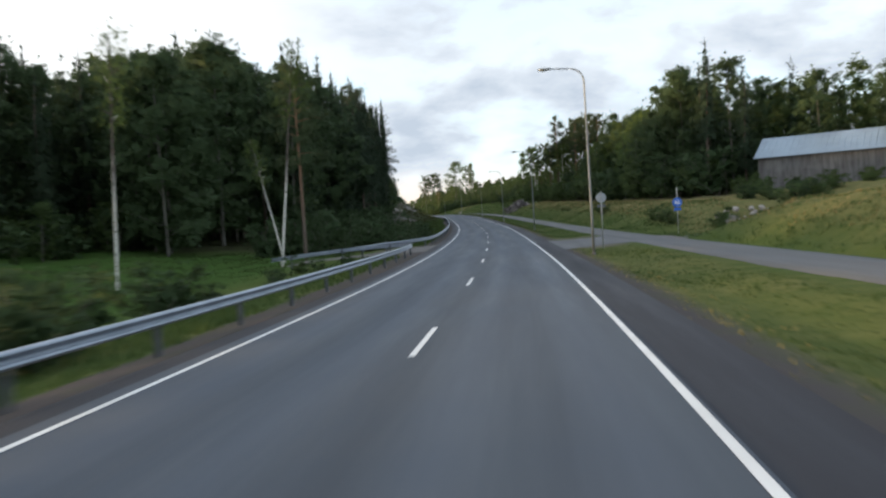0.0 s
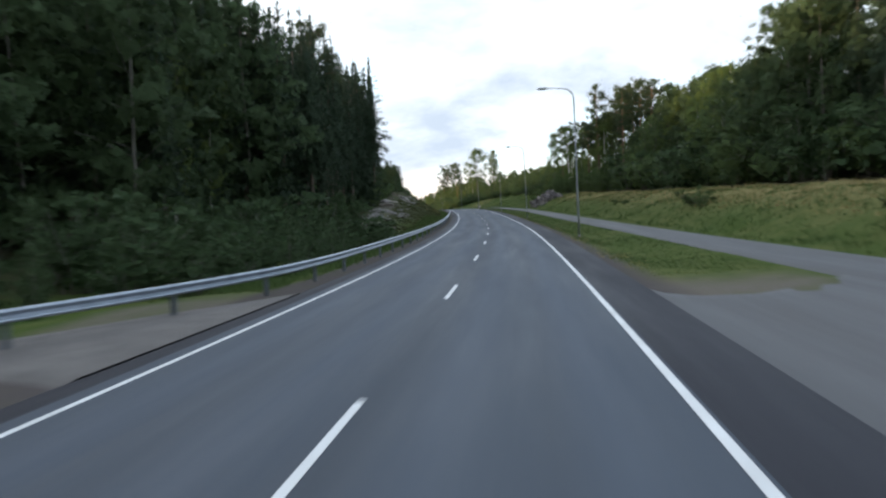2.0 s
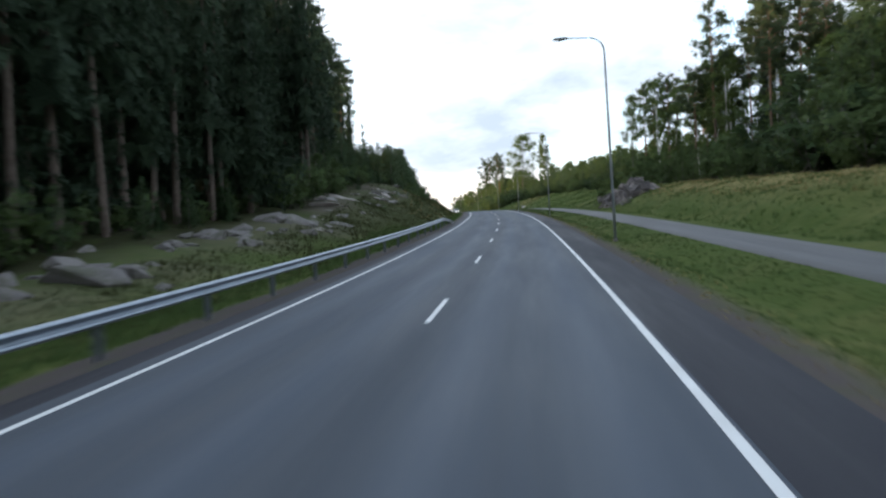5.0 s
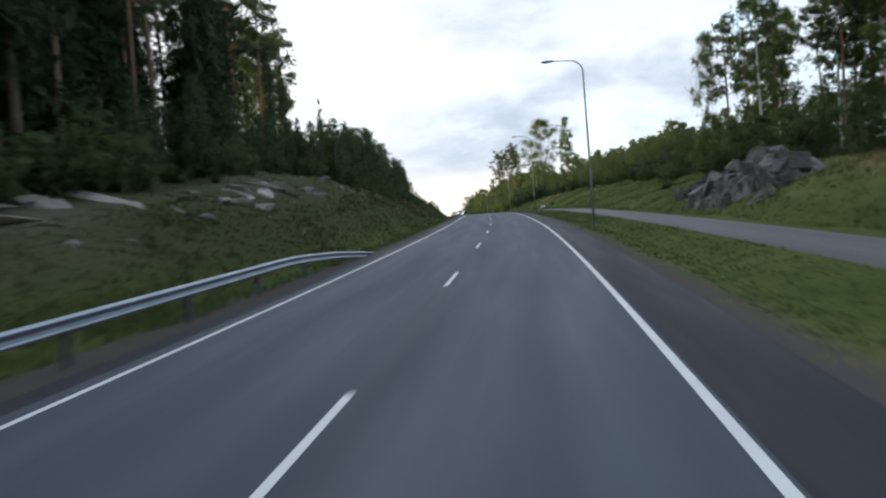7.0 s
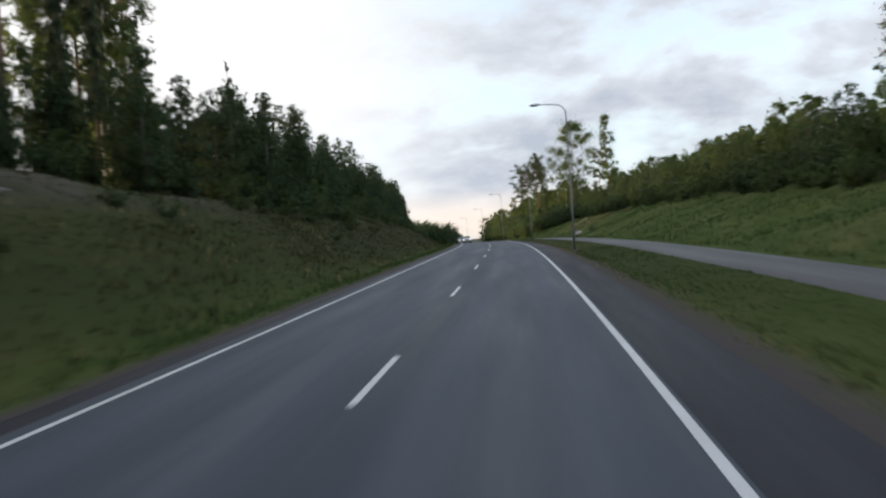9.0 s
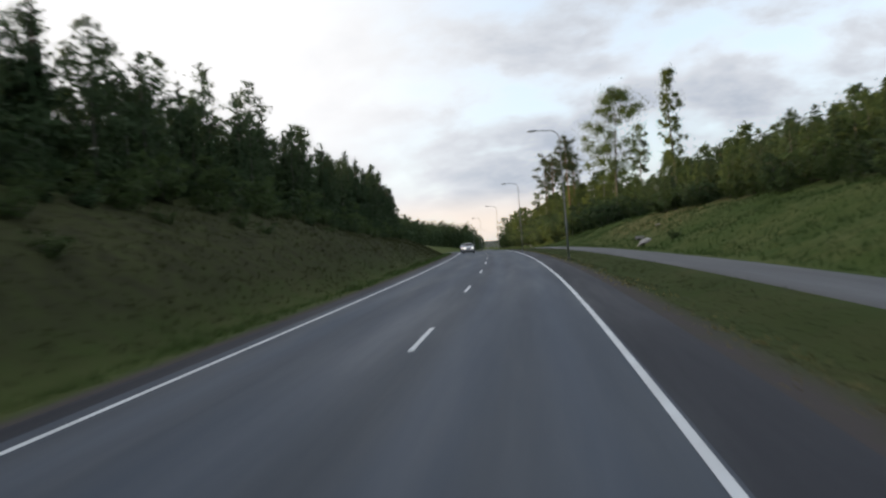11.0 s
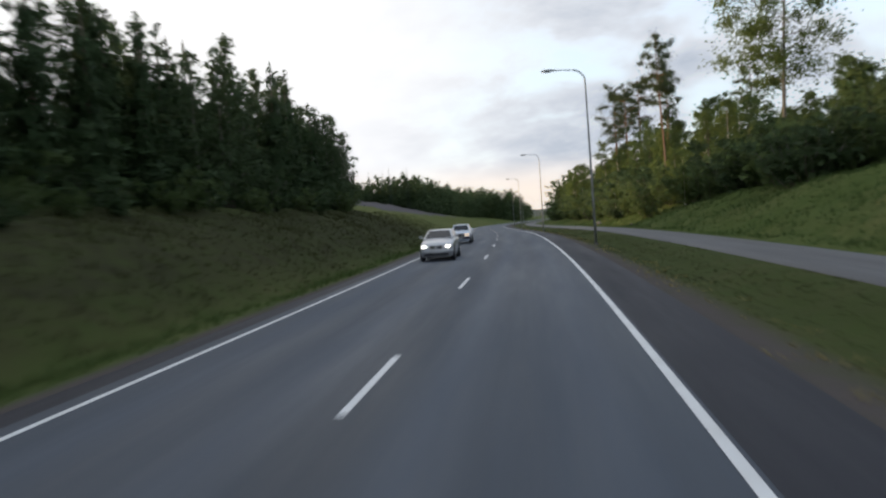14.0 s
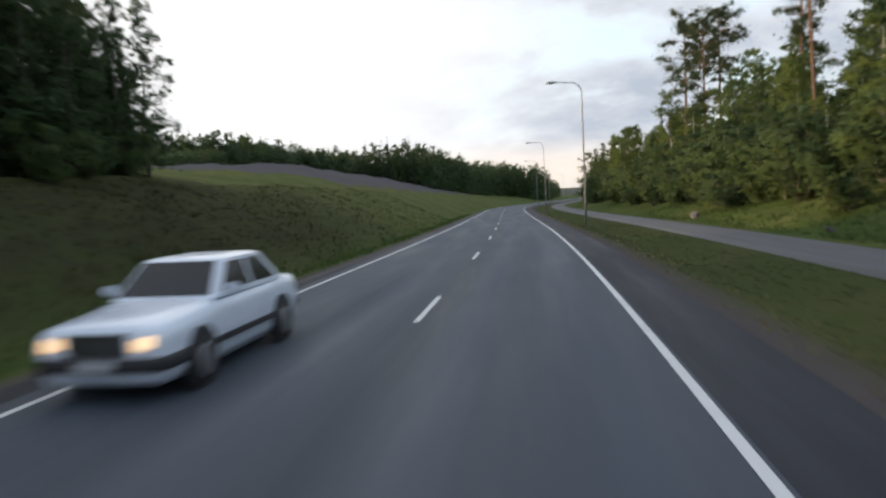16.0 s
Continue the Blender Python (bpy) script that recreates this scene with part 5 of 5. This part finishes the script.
            for a, b, c, d in ((x0 - e, x1 + e, zz1, zz1 + e), (x0 - e, x1 + e, zz0 - e, zz0), (x0 - e, x0, zz0, zz1), (x1, x1 + e, zz0, zz1)):
                part("surround", box(a, b, y0 - .05, y0 + .024, c, d, .003), M_CHROME, g, "chrome surround")
            for k in range(1, 6):
                z = zz0 + (zz1 - zz0) * k / 6
                part("fin", box(x0 + .01, x1 - .01, y0 + .012, y0 + .022, z - .004, z + .004), M_CHROME, g, "thin chrome fin")
    # bumper wrapping round the corners
    bar = [(-.84, -.75), (-.835, -.12), (-.76, .03), (-.4, .07), (0, .08), (.4, .07), (.76, .03), (.835, -.12), (.84, -.75)]
    rings = [[(x * k, y0 + y * k - (1 - k) * .2, z) for k, z in ((1, .37), (1.02, .40), (1.02, .49), (1, .52), (.92, .52), (.92, .37))] for x, y in bar]
    part("bumper", loft(rings), M_TRIM if trim_strip else body_mat, body, "dark plastic bumper" if trim_strip else "", True)
    part("lower_lip", loft([[(x * .95, y0 + y - .07, .37), (x * .92, y0 + y - .12, .22), (x * .88, y0 + y - .2, .22), (x * .88, y0 + y - .2, .37)] for x, y in bar[1:-1]]), body_mat, body, "", True)
    part("rear_bumper", box(-.78, .78, stations[-1][0] - .04, stations[-1][0] + .2, .40, .54, .03), M_TRIM if trim_strip else body_mat, body, "")
    part("number_plate", box(-.26, .26, y0 + .085, y0 + .097, .39, .50, .004), M_PLATE, body, "plain pale plate")
    for yw in wheels:
        for sx in (-1, 1):
            bm = bmesh.new()
            bmesh.ops.create_cone(bm, cap_ends=True, segments=28, radius1=.37, radius2=.37, depth=.12)
            bmesh.ops.rotate(bm, verts=bm.verts, cent=(0, 0, 0), matrix=Matrix.Rotation(math.pi / 2, 3, "Y"))
            bmesh.ops.translate(bm, verts=bm.verts, vec=(sx * .818, yw, .34))
            part("wheel_arch", bm, M_TRIM, body, "dark wheel arch")
            bm = bmesh.new()
            bmesh.ops.create_cone(bm, cap_ends=True, segments=28, radius1=.315, radius2=.315, depth=.21)
            bmesh.ops.bevel(bm, geom=bm.edges[:], offset=.03, segments=2, affect="EDGES")
            bmesh.ops.rotate(bm, verts=bm.verts, cent=(0, 0, 0), matrix=Matrix.Rotation(math.pi / 2, 3, "Y"))
            bmesh.ops.translate(bm, verts=bm.verts, vec=(sx * .785, yw, .312))
            tyre = part("wheel", bm, M_TYRE, root, "black tyre", True)
            bm = bmesh.new()
            bmesh.ops.create_cone(bm, cap_ends=True, segments=24, radius1=.2, radius2=.18, depth=.03)
            bmesh.ops.rotate(bm, verts=bm.verts, cent=(0, 0, 0), matrix=Matrix.Rotation(sx * math.pi / 2, 3, "Y"))
            bmesh.ops.translate(bm, verts=bm.verts, vec=(sx * .895, yw, .312))
            part("rim", bm, M_RIM, tyre, "grey metal rim")
    s, d = at
    a, b = ondeck(s, d), ondeck(s - 4, d)
    root.matrix_basis = Matrix.Translation(a) @ (b - a).to_track_quat("Y", "Z").to_matrix().to_4x4() @ Matrix.Diagonal((*size, 1))
    return root


SEDAN = [(2.37, .70, .32, .72), (2.34, .79, .25, .80), (2.22, .82, .20, .84), (1.75, .83, .18, .87), (1.2, .84, .17, .91), (.85, .84, .17, .94), (0, .84, .17, .95), (-.9, .84, .17, .96),
         (-1.4, .84, .18, .97), (-1.8, .83, .20, .96), (-2.2, .81, .24, .94), (-2.33, .77, .30, .90), (-2.37, .68, .40, .80)]
HATCH = [(2.12, .60, .36, .60), (2.08, .78, .26, .70), (1.95, .84, .20, .78), (1.6, .86, .18, .85), (1.1, .87, .17, .93), (.8, .87, .17, .98), (0, .87, .17, 1.0), (-1.0, .87, .17, 1.02),
         (-1.6, .86, .19, 1.03), (-1.95, .83, .26, 1.0), (-2.08, .78, .34, .92), (-2.12, .66, .42, .8)]
build_car("white older saloon car with lit headlights on the road", SEDAN, ((.90, -1.66, .79, .94), (.30, -1.10, .62, 1.38)), (1.45, -1.38), paint("white_paint", (.68, .75, .86)), glow("warm_headlight", (1.0, .58, .22), 1.5),
          (.57, .15, .66, .08), [(-.37, .37, .54, .76)], (372.2, -2.42), True, (.83, .9, .94))
build_car("silver compact hatchback with lit headlights on the road", HATCH, ((.92, -1.95, .80, .98), (.12, -1.35, .60, 1.36)), (1.33, -1.30), paint("silver_paint", (.42, .43, .45), .3, .5), glow("white_headlight", (1.0, .93, .78), 6.0),
          (.60, .115, .67, .05), [(-.33, -.03, .57, .70), (.03, .33, .57, .70), (-.62, .62, .27, .36)], (353.0, -2.06), False, (.85, .92, .95))


# ---- planting ----
# left: field edge, forest edge, then younger wood along the cutting
row(["spruce"], 96, 160, 3.0, -66, -54, 22, 26, 5, 1.2)
row(["great_aspen"], 80, 96, 3.2, -36, -28, 18, 21, 1, 1.15)
row(["great_aspen", "great_aspen", "spruce"], 96, 132, 2.8, -37, -28, 22.5, 25, 40, 1.15)
row(["great_aspen", "spruce"], 62, 92, 3.4, -46, -37, 15, 17.5, 41, 1.2)
row(["great_aspen", "spruce", "spruce"], 44, 96, 2.8, -60, -46, 15.5, 19, 9, 1.15)
row(["great_aspen", "spruce"], 78, 114, 2.3, -49, -41, 17.5, 21.5, 48, 1.15)
row(["spruce", "great_aspen", "great_aspen"], 106, 134, 3.0, -28, -22, 21, 25, 2)
row(["spruce"], 130, 200, 2.1, -23, -18.4, 21, 25.5, 3, 1.05)
row(["spruce"], 122, 236, 2.2, -31, -23.5, 23, 28, 4, 1.1)
row(["spruce"], 120, 236, 2.6, -42, -31, 24, 28, 59, 1.2)
row(["spruce"], 100, 124, 2.2, -42, -31, 19, 23, 60, 1.2)
row(["pine", "spruce", "pine"], 200, 250, 2.6, -30, -22.5, 20, 24, 50)
row(["pine", "pine", "birch", "spruce"], 248, 268, 1.9, -31, -24.2, 18.5, 21.5, 43, .9)
plant("spruce", 193, -18.1, 26.5, 1)
plant("spruce", 170, -22.3, 27, 0)
plant("spruce", 161, -22.6, 28, 0)
plant("pine", 154, -20.6, 25, 3, .8, lite=False)
plant("birch", 117, -25.3, 17, 1, .8, lite=False)
plant("birch", 119.5, -30.2, 17, 2, .8, lite=False)
plant("birch", 123, -24.6, 18, 3, .75, lite=False)
plant("pine", 205, -22.6, 23, 1, .9, lite=False)
plant("pine", 212, -21.8, 21, 2, .9, lite=False)
# saplings on the slope's shoulder
row(["young_birch", "dark_alder", "young_spruce", "young_birch"], 203, 250, 1.2, -22.5, -17.6, 3.4, 6.4, 10, 1.15)
row(["young_birch", "young_spruce", "dark_alder"], 244, 264, 1.2, -22, -16.0, 5.5, 8, 6, 1.2)
plant("young_spruce", 283, -24.9, 14.0, 0, .8)
row(["young_spruce", "dark_alder", "young_birch"], 262, 290, 1.1, -22, -15.4, 7.0, 9.6, 57, 1.2)
row(["young_spruce", "dark_alder", "dark_alder"], 288, 312, 1.0, -20, -15.0, 5.4, 7.4, 7, 1.2)
row(["young_spruce", "dark_alder", "young_birch"], 312, 345, 1.0, -20, -15.0, 7.0, 8.8, 55, 1.2)
row(["dark_alder", "young_spruce", "dark_alder"], 344, 356, 1.0, -20, -15.0, 8.4, 9.8, 56, 1.15)
row(["dark_alder", "young_spruce", "dark_alder"], 356, 388, 1.0, -20, -15.0, 8.8, 10.8, 37, 1.15)
row(["dark_alder"], 386, 393, .6, -19, -15.0, 8.2, 9.6, 42, 1.1)
row(["dark_alder"], 392, 396, .6, -19, -15.0, 7.0, 8.2, 74, 1.1)
row(["dark_alder", "young_spruce"], 394, 397.2, .45, -18.5, -15.4, 6.2, 7.6, 61, 1.0)
for kind, at, off, tall in (("young_birch", 311, -17.4, 10.4), ("young_birch", 309.2, -18.2, 9.2), ("young_spruce", 313.2, -17.4, 9.4), ("young_birch", 301.5, -17.6, 9.0), ("young_spruce", 352, -17.5, 11.5), ("young_birch", 297, -18.5, 8.6)):
    plant(kind, at, off, tall, None, 1.15, lite=False)
row(["young_birch", "bush", "dark_alder"], 184, 204, 1.1, -20, -17.6, 2.4, 4.2, 62, 1.3)
# scrub along the left rail and at the forest's foot
row(["willow"], 16, 40, 1.5, -13.5, -8.6, 1.4, 2.6, 21, 1.4)
row(["willow", "bush"], 40, 60, 2.4, -11.0, -8.0, .6, 1.1, 44, 1.4)
row(["willow", "willow", "dark_alder"], 78, 119, 1.1, -12.5, -7.4, 1.4, 2.8, 22, 1.4)
row(["willow", "dark_alder", "willow"], 78, 130, 1.5, -20, -12.5, 2.4, 4.6, 23, 1.3)
row(["bush", "young_spruce", "dark_alder"], 132, 192, 1.8, -21, -17.6, 1.6, 3.4, 24, 1.3)
row(["bush", "young_spruce", "willow"], 196, 250, 1.7, -19, -16.2, 1.2, 2.6, 25, 1.2)
row(["bush", "willow"], 250, 393, 2.4, -15.2, -13.2, 1.2, 2.6, 26, 1.2)
row(["bush"], 196, 330, 7.0, -13, -9, .4, .9, 27, 1.3)
row(["bush", "willow", "bush"], 250, 345, 1.7, -13.8, -11.2, .6, 1.3, 58, 1.4)
row(["bush", "aspen", "willow"], 40, 104, 1.8, -42, -32, 2.5, 5, 39, 1.5)
row(["bush", "willow"], 81, 99, 1.5, 25, 31, 1.1, 2.0, 73, 1.5)
# single trees in the field's corner
plant("bare_birch", 63.8, -13.5, 15.5, 0, .62, lean=.13, lite=False, spin=1.57)
plant("bare_birch", 69.2, -14.8, 10.0, 2, .8, lean=.20, lite=False, spin=-1.57)
plant("bare_birch", 52.4, -18.8, 13.8, 1, .7, lean=.035, lite=False, spin=1.57)
plant("pine", 71, -13.7, 14.4, 2, 1.1, lite=False)
# right: trees round the barn and behind the bank
row(["spruce", "great_aspen", "great_aspen"], 112, 140, 3.0, 29.5, 37, 17, 21, 11, 1.15)
row(["alder", "spruce", "great_aspen"], 90, 150, 3.0, 42, 53, 12.5, 15.5, 19, 1.2)
row(["great_aspen", "alder", "birch"], 140, 176, 2.6, 29, 36, 11, 14, 12, 1.2)
row(["great_aspen", "birch", "spruce"], 174, 206, 2.2, 37, 44, 15.5, 19, 70, 1.15)
row(["birch", "great_aspen", "alder"], 184, 212, 2.2, 30, 36, 8, 13, 31, 1.1)
row(["pine", "spruce", "pine"], 206, 226, 1.9, 29, 38, 18.5, 21.5, 71, .95)
plant("pine", 222, 29.4, 22, 0, .9, lite=False)
plant("pine", 220, 35.2, 21.2, 1, .9, lite=False)
plant("great_aspen", 232, 49, 22.5, 1)
plant("birch", 201, 34.6, 14, 1, lite=False)
row(["spruce", "great_aspen"], 130, 216, 3.6, 36, 44, 15, 19, 13, 1.2)
row(["alder", "bush", "willow"], 112, 216, 1.6, 26.5, 31, 3.2, 6.5, 45, 1.3)
row(["birch", "pine", "birch"], 220, 232, 2.2, 28.0, 34, 14, 18, 32)
row(["alder", "birch"], 214, 254, 4.0, 28, 34, 6, 9, 49, 1.1)
row(["birch", "birch", "pine"], 226, 254, 2.3, 26, 33, 13, 17, 14, .95)
row(["bush", "aspen", "alder"], 196, 252, 1.8, 21.5, 26, 2.2, 4.5, 33, 1.3)
plant("sparse_birch", 251, 24.8, 16.2, 1, .6, lite=False)
row(["willow", "bush", "alder"], 256, 400, 1.6, 21.8, 25, 1.5, 3.0, 63, 1.3)
row(["alder", "willow", "bush"], 366, 402, 1.3, 18.5, 24, 2.8, 4.8, 64, 1.3)
plant("aspen", 279, 29, 7.5, 1, 1.3)
plant("aspen", 283, 31, 7.0, 2, 1.3)
row(["young_birch", "young_spruce", "alder", "alder", "young_birch"], 256, 400, 1.1, 23.5, 30, 4.0, 6.5, 15, 1.35)
row(["willow", "bush", "birch"], 392, 520, 1.5, 15.5, 20, 2.4, 4.6, 17, 1.3)
row(["alder", "willow", "birch"], 398, 520, 1.6, 19, 24, 4, 6.5, 34, 1.3)
row(["aspen", "birch", "alder", "birch"], 412, 470, 2.0, 23, 34, 10, 14, 18, 1.15)
row(["alder", "birch", "young_spruce"], 466, 640, 2.2, 17, 28, 8, 12, 35, 1.2)
plant("sparse_birch", 386, 25, 24.3, 0, 1.3, lite=False)
plant("column_birch", 357, 27.0, 20.3, 0, 1.1, lite=False)
plant("pine", 471.5, 26.2, 24, 0, lite=False)
plant("pine", 466, 27.4, 22, 2, lite=False)
plant("pine", 474, 31.6, 24.5, 1, lite=False)
plant("pine", 419, 23, 21.5, 3, .8, lite=False)
plant("pine", 430, 26, 19, 1, .8, lite=False)
plant("pine", 486, 58, 27, 0)
plant("pine", 318, 62, 24, 1)
plant("pine", 324, 64, 22, 2)
for s, d, h in ((80.3, 15.8, 1.2), (82.6, 15.6, 1.6), (85.2, 15.5, 1.3), (75.5, 18.2, 1.3), (77.5, 19.5, 1.7), (74, 22.4, 1.2), (79.5, 25.5, 1.6), (83, 29, 1.8), (86.5, 32, 1.7), (76.5, 26.5, 1.3), (102.4, 30.6, 2.4), (100, 34.2, 1.6), (98.2, 37.4, 1.8), (96.2, 40.6, 1.4), (94.2, 43.6, 1.6), (91, 38, 1.5), (88.5, 36, 1.4), (113, 15.6, 1.2), (116, 15.8, 1.5), (140, 15.2, .7), (146, 15.4, .8), (104, 30.6, 2.1), (92, 31.5, 1.2), (313, 14.6, .8), (240, 17, 1.4), (336, 20.5, 2.6), (341, 20.8, 2.8)):
    plant("bush", s, d, h, wide=1.5)


def forest(name, zones, seed, material, leafy_wood, label):
    """Dense wood behind the edge, one mesh."""
    rng = np.random.default_rng(seed)
    shapes = []
    for k in range(4):
        r = np.random.default_rng(70 + k)
        if leafy_wood:
            f = (np.arange(22) + .5) / 22
            a, q = np.arange(22) * 2.4, 3.0 * np.sin(np.pi * (f * .84 + .14)) ** .8
            cs = np.stack([np.cos(a) * q * r.uniform(.3, 1, 22), np.sin(a) * q * r.uniform(.3, 1, 22), f * 19], 1)
            shapes.append(leaf_cloud(cs, r.uniform(1.1, 1.8, 22), 560, .85, r, 1.0, 0, .15))
        else:
            shapes.append(spruce_tris(20.0, 2.9, r, 1.15, 6, 4, base=.06))
    out = []
    for s0, s1, d0, d1, n, h0, h1 in zones:
        for _ in range(n):
            s, d, h = rng.uniform(s0, s1), rng.uniform(d0, d1), rng.uniform(h0, h1)
            p = np.array(spot(s, d, -.3))
            a = rng.uniform(0, 6.28)
            f = h / 20
            t = shapes[int(rng.integers(4))] * np.array([f * 1.4, f * 1.4, f])
            c, w = math.cos(a), math.sin(a)
            out.append(t @ np.array([[c, w, 0], [-w, c, 0], [0, 0, 1]]) + p)
    tagged(new(name, tri_mesh(name, np.concatenate(out), material)), label, "forest", kind="stuff")


forest("forest_left", [(30, 75, -80, -50, 40, 16, 19), (66, 128, -62, -42, 60, 17, 21.5), (120, 240, -58, -29, 110, 22, 26), (20, 140, -90, -60, 50, 21, 25)], 1, M_NEEDLE, False, "dense dark spruce forest behind the edge trees")
forest("young_forest_left", [(268, 340, -60, -26, 60, 7, 9.5), (266, 300, -28, -20, 26, 6.6, 8.2), (300, 345, -28, -20, 34, 7.2, 8.8), (345, 388, -28, -20, 34, 8.4, 10), (384, 396, -28, -18, 14, 6.4, 8), (340, 386, -60, -27, 32, 8, 10.5), (386, 394, -50, -27, 10, 6, 8)], 5, M_LEAF_D, True, "dense young mixed forest behind the slope")
forest("spruces_right", [(110, 220, 44, 80, 36, 15, 19)], 2, M_NEEDLE, False, "spruces standing in the mixed forest")
forest("forest_right", [(110, 218, 42, 70, 44, 13, 17), (252, 340, 30, 44, 45, 5, 7.2), (256, 350, 26, 32, 55, 4.2, 6), (262, 420, 30, 40, 80, 6, 8.8), (262, 350, 40, 70, 45, 7, 9.5), (350, 420, 40, 70, 40, 10, 13), (400, 640, 30, 64, 90, 11, 15), (80, 130, 50, 80, 50, 11, 14)], 6, M_LEAF_A, True, "dense mixed broadleaf forest behind the edge trees")


def far_wood(name, zones, seed, material, label):
    rng = np.random.default_rng(seed)
    out = []
    for s0, s1, d0, d1, n, h0, h1 in zones:
        for _ in range(n):
            s, d, h = rng.uniform(s0, s1), rng.uniform(d0, d1), rng.uniform(h0, h1)
            p = np.array(spot(s, d, -.5))
            m = 10
            f = (np.arange(m) + .5) / m
            cs = p + np.stack([rng.normal(0, .8, m), rng.normal(0, .8, m), f * h], 1)
            r = h * .27 * np.sin(np.pi * (f * .8 + .18)) + .4
            out.append(leaf_cloud(cs, np.minimum(r, 2.2), 300, min(h * .1, .8), rng, .8, 0, .08))
    tagged(new(name, tri_mesh(name, np.concatenate(out), material)), label, "forest", kind="stuff")


far_wood("far_wood_left", [(430, 500, -70, -46, 300, 2.6, 4.4), (490, 600, -72, -46, 360, 6, 8.8), (560, 700, -56, -24, 240, 10, 13), (680, 760, -40, -9, 90, 12, 17), (760, 900, -45, -12, 70, 9, 13)], 3, M_LEAF_D, "far broadleaf wood beyond the grassy mound")
forest("far_spruces_left", [(425, 500, -104, -84, 46, 7.5, 10), (560, 680, -50, -30, 16, 13, 15)], 9, M_NEEDLE, False, "dark spruces on the skyline behind the mound")
far_wood("far_wood_right", [(640, 1000, 16, 60, 120, 9, 14)], 4, M_LEAF_A, "far broadleaf wood along the road")


def far_hills():
    """A wooded ridge on the horizon."""
    V, F = [], []
    n = 120
    rng = np.random.default_rng(8)
    bump = np.convolve(rng.uniform(0, 1, n + 8), np.ones(9) / 9, "valid")
    for i in range(n):
        a = radians(-50 + 100 * i / (n - 1)) + .25
        for r, h in ((1500, -30), (1800, 8 + 26 * bump[i]), (2100, -30)):
            V.append((-math.sin(a) * r - 100, math.cos(a) * r + 300, h + 6))
    for i in range(n - 1):
        for k in range(2):
            a = i * 3 + k
            F.append((a, a + 1, a + 4, a + 3))
    m = two_tone("far_forest", (.035, .05, .035), (.05, .065, .045), .02, .95, .9, 3.0, .2)
    tagged(new("far_hills", mesh("far_hills", V, F, m, True)), "wooded ridge on the horizon", "hills", kind="structure")


far_hills()


# ---- grass ----
def grass(name, zones, seed, label, material):
    rng = np.random.default_rng(seed)
    out = []
    for s0, s1, d0, d1, per, h0, h1 in zones:
        n = int((s1 - s0) * abs(d1 - d0) * per)
        s, d = rng.uniform(s0, s1, n), rng.uniform(d0, d1, n)
        keep = np.abs(d - path_mid(s)) > 1.75 + .45 * np.clip(1 - np.abs(s - 40) / 60, 0, 1)
        keep &= ~((s > 62) & (s < 79.5) & (d > 4.2) & (d < 10.5)) & ~((s > 63) & (s < 79) & (d < -4) & (d > -11))
        s, d = s[keep], d[keep]
        X, Y, Z = place(s, d)
        base = np.stack([X, Y, Z + land(s, d) - .03], 1)
        for _ in range(4):
            a = rng.uniform(0, 6.28, len(s))
            h = rng.uniform(h0, h1, len(s)) * (.7 + .5 * np.sin(s * .21 + d * .4) ** 2)
            lean = rng.uniform(.2, 1.0, len(s)) * h
            w = rng.uniform(.012, .03, len(s)) * (1 + h * 1.5)
            dx, dy = np.cos(a), np.sin(a)
            j = rng.uniform(-.3, .3, (len(s), 2))
            p = base + np.concatenate([j, np.zeros((len(s), 1))], 1)
            out.append(np.stack([p + np.stack([-dy * w, dx * w, 0 * w], 1), p + np.stack([dy * w, -dx * w, 0 * w], 1), p + np.stack([dx * lean, dy * lean, h], 1)], 1))
    tagged(new(name, tri_mesh(name, np.concatenate(out), material)), label, "grass", kind="stuff")


M_STRAW = leafy("straw_blades", (.20, .17, .07), (.28, .23, .11), .3, .8, 0)
grass("grass_right_verge", [(10, 262, 5.3, 8.9, 22, .03, .10)], 1, "short green grass on the verge", M_GRASS)
grass("grass_right_bank", [(20, 240, 12.2, 22, 7, .08, .26), (240, 430, 12.0, 22, 7, .08, .28)], 2, "long grass on the bank", M_GRASS)
grass("grass_left", [(10, 184, -9, -5.6, 11, .10, .34), (180, 480, -6.4, -4.9, 9, .10, .26), (42, 84, -31, -12.5, 4, .1, .28)], 3, "long grass along the rail", M_GRASS)
# past 250 the verge blades are dulled to carry the evening shade
grass("dull_grass_right", [(250, 420, 5.3, 8.9, 22, .02, .06), (420, 470, 5.3, 8.9, 8, .02, .06)], 7, "olive grass on the verge, dulled for the evening shade", M_DULL_SHADE)
# from 180 to 262 the dark blades stand in for the slope's shade
grass("weeds_left", [(120, 182, -13.5, -6.5, 9, .08, .26), (180, 262, -9.5, -6.2, 9, .08, .26), (180, 206, -14.5, -9.5, 12, .08, .24), (206, 250, -11.2, -9.5, 12, .08, .24), (200, 250, -17, -11.2, 3.5, .08, .24), (250, 262, -14.5, -9.5, 12, .08, .24), (262, 400, -13.5, -6, 9, .08, .2), (400, 425, -15, -6, 5, .08, .2), (425, 455, -16, -6, 3, .08, .2)], 5, "dark weeds and heath grass on the cut slope, partly painting its shade", M_WEED_SHADE)
grass("straw_grass", [(20, 215, 15.5, 24, 2.5, .12, .36), (10, 470, 4.9, 6.2, 2, .05, .14), (200, 258, -13, -6, .5, .15, .4), (318, 350, 15, 22, 2, .12, .3)], 4, "dry straw coloured grass", M_STRAW)
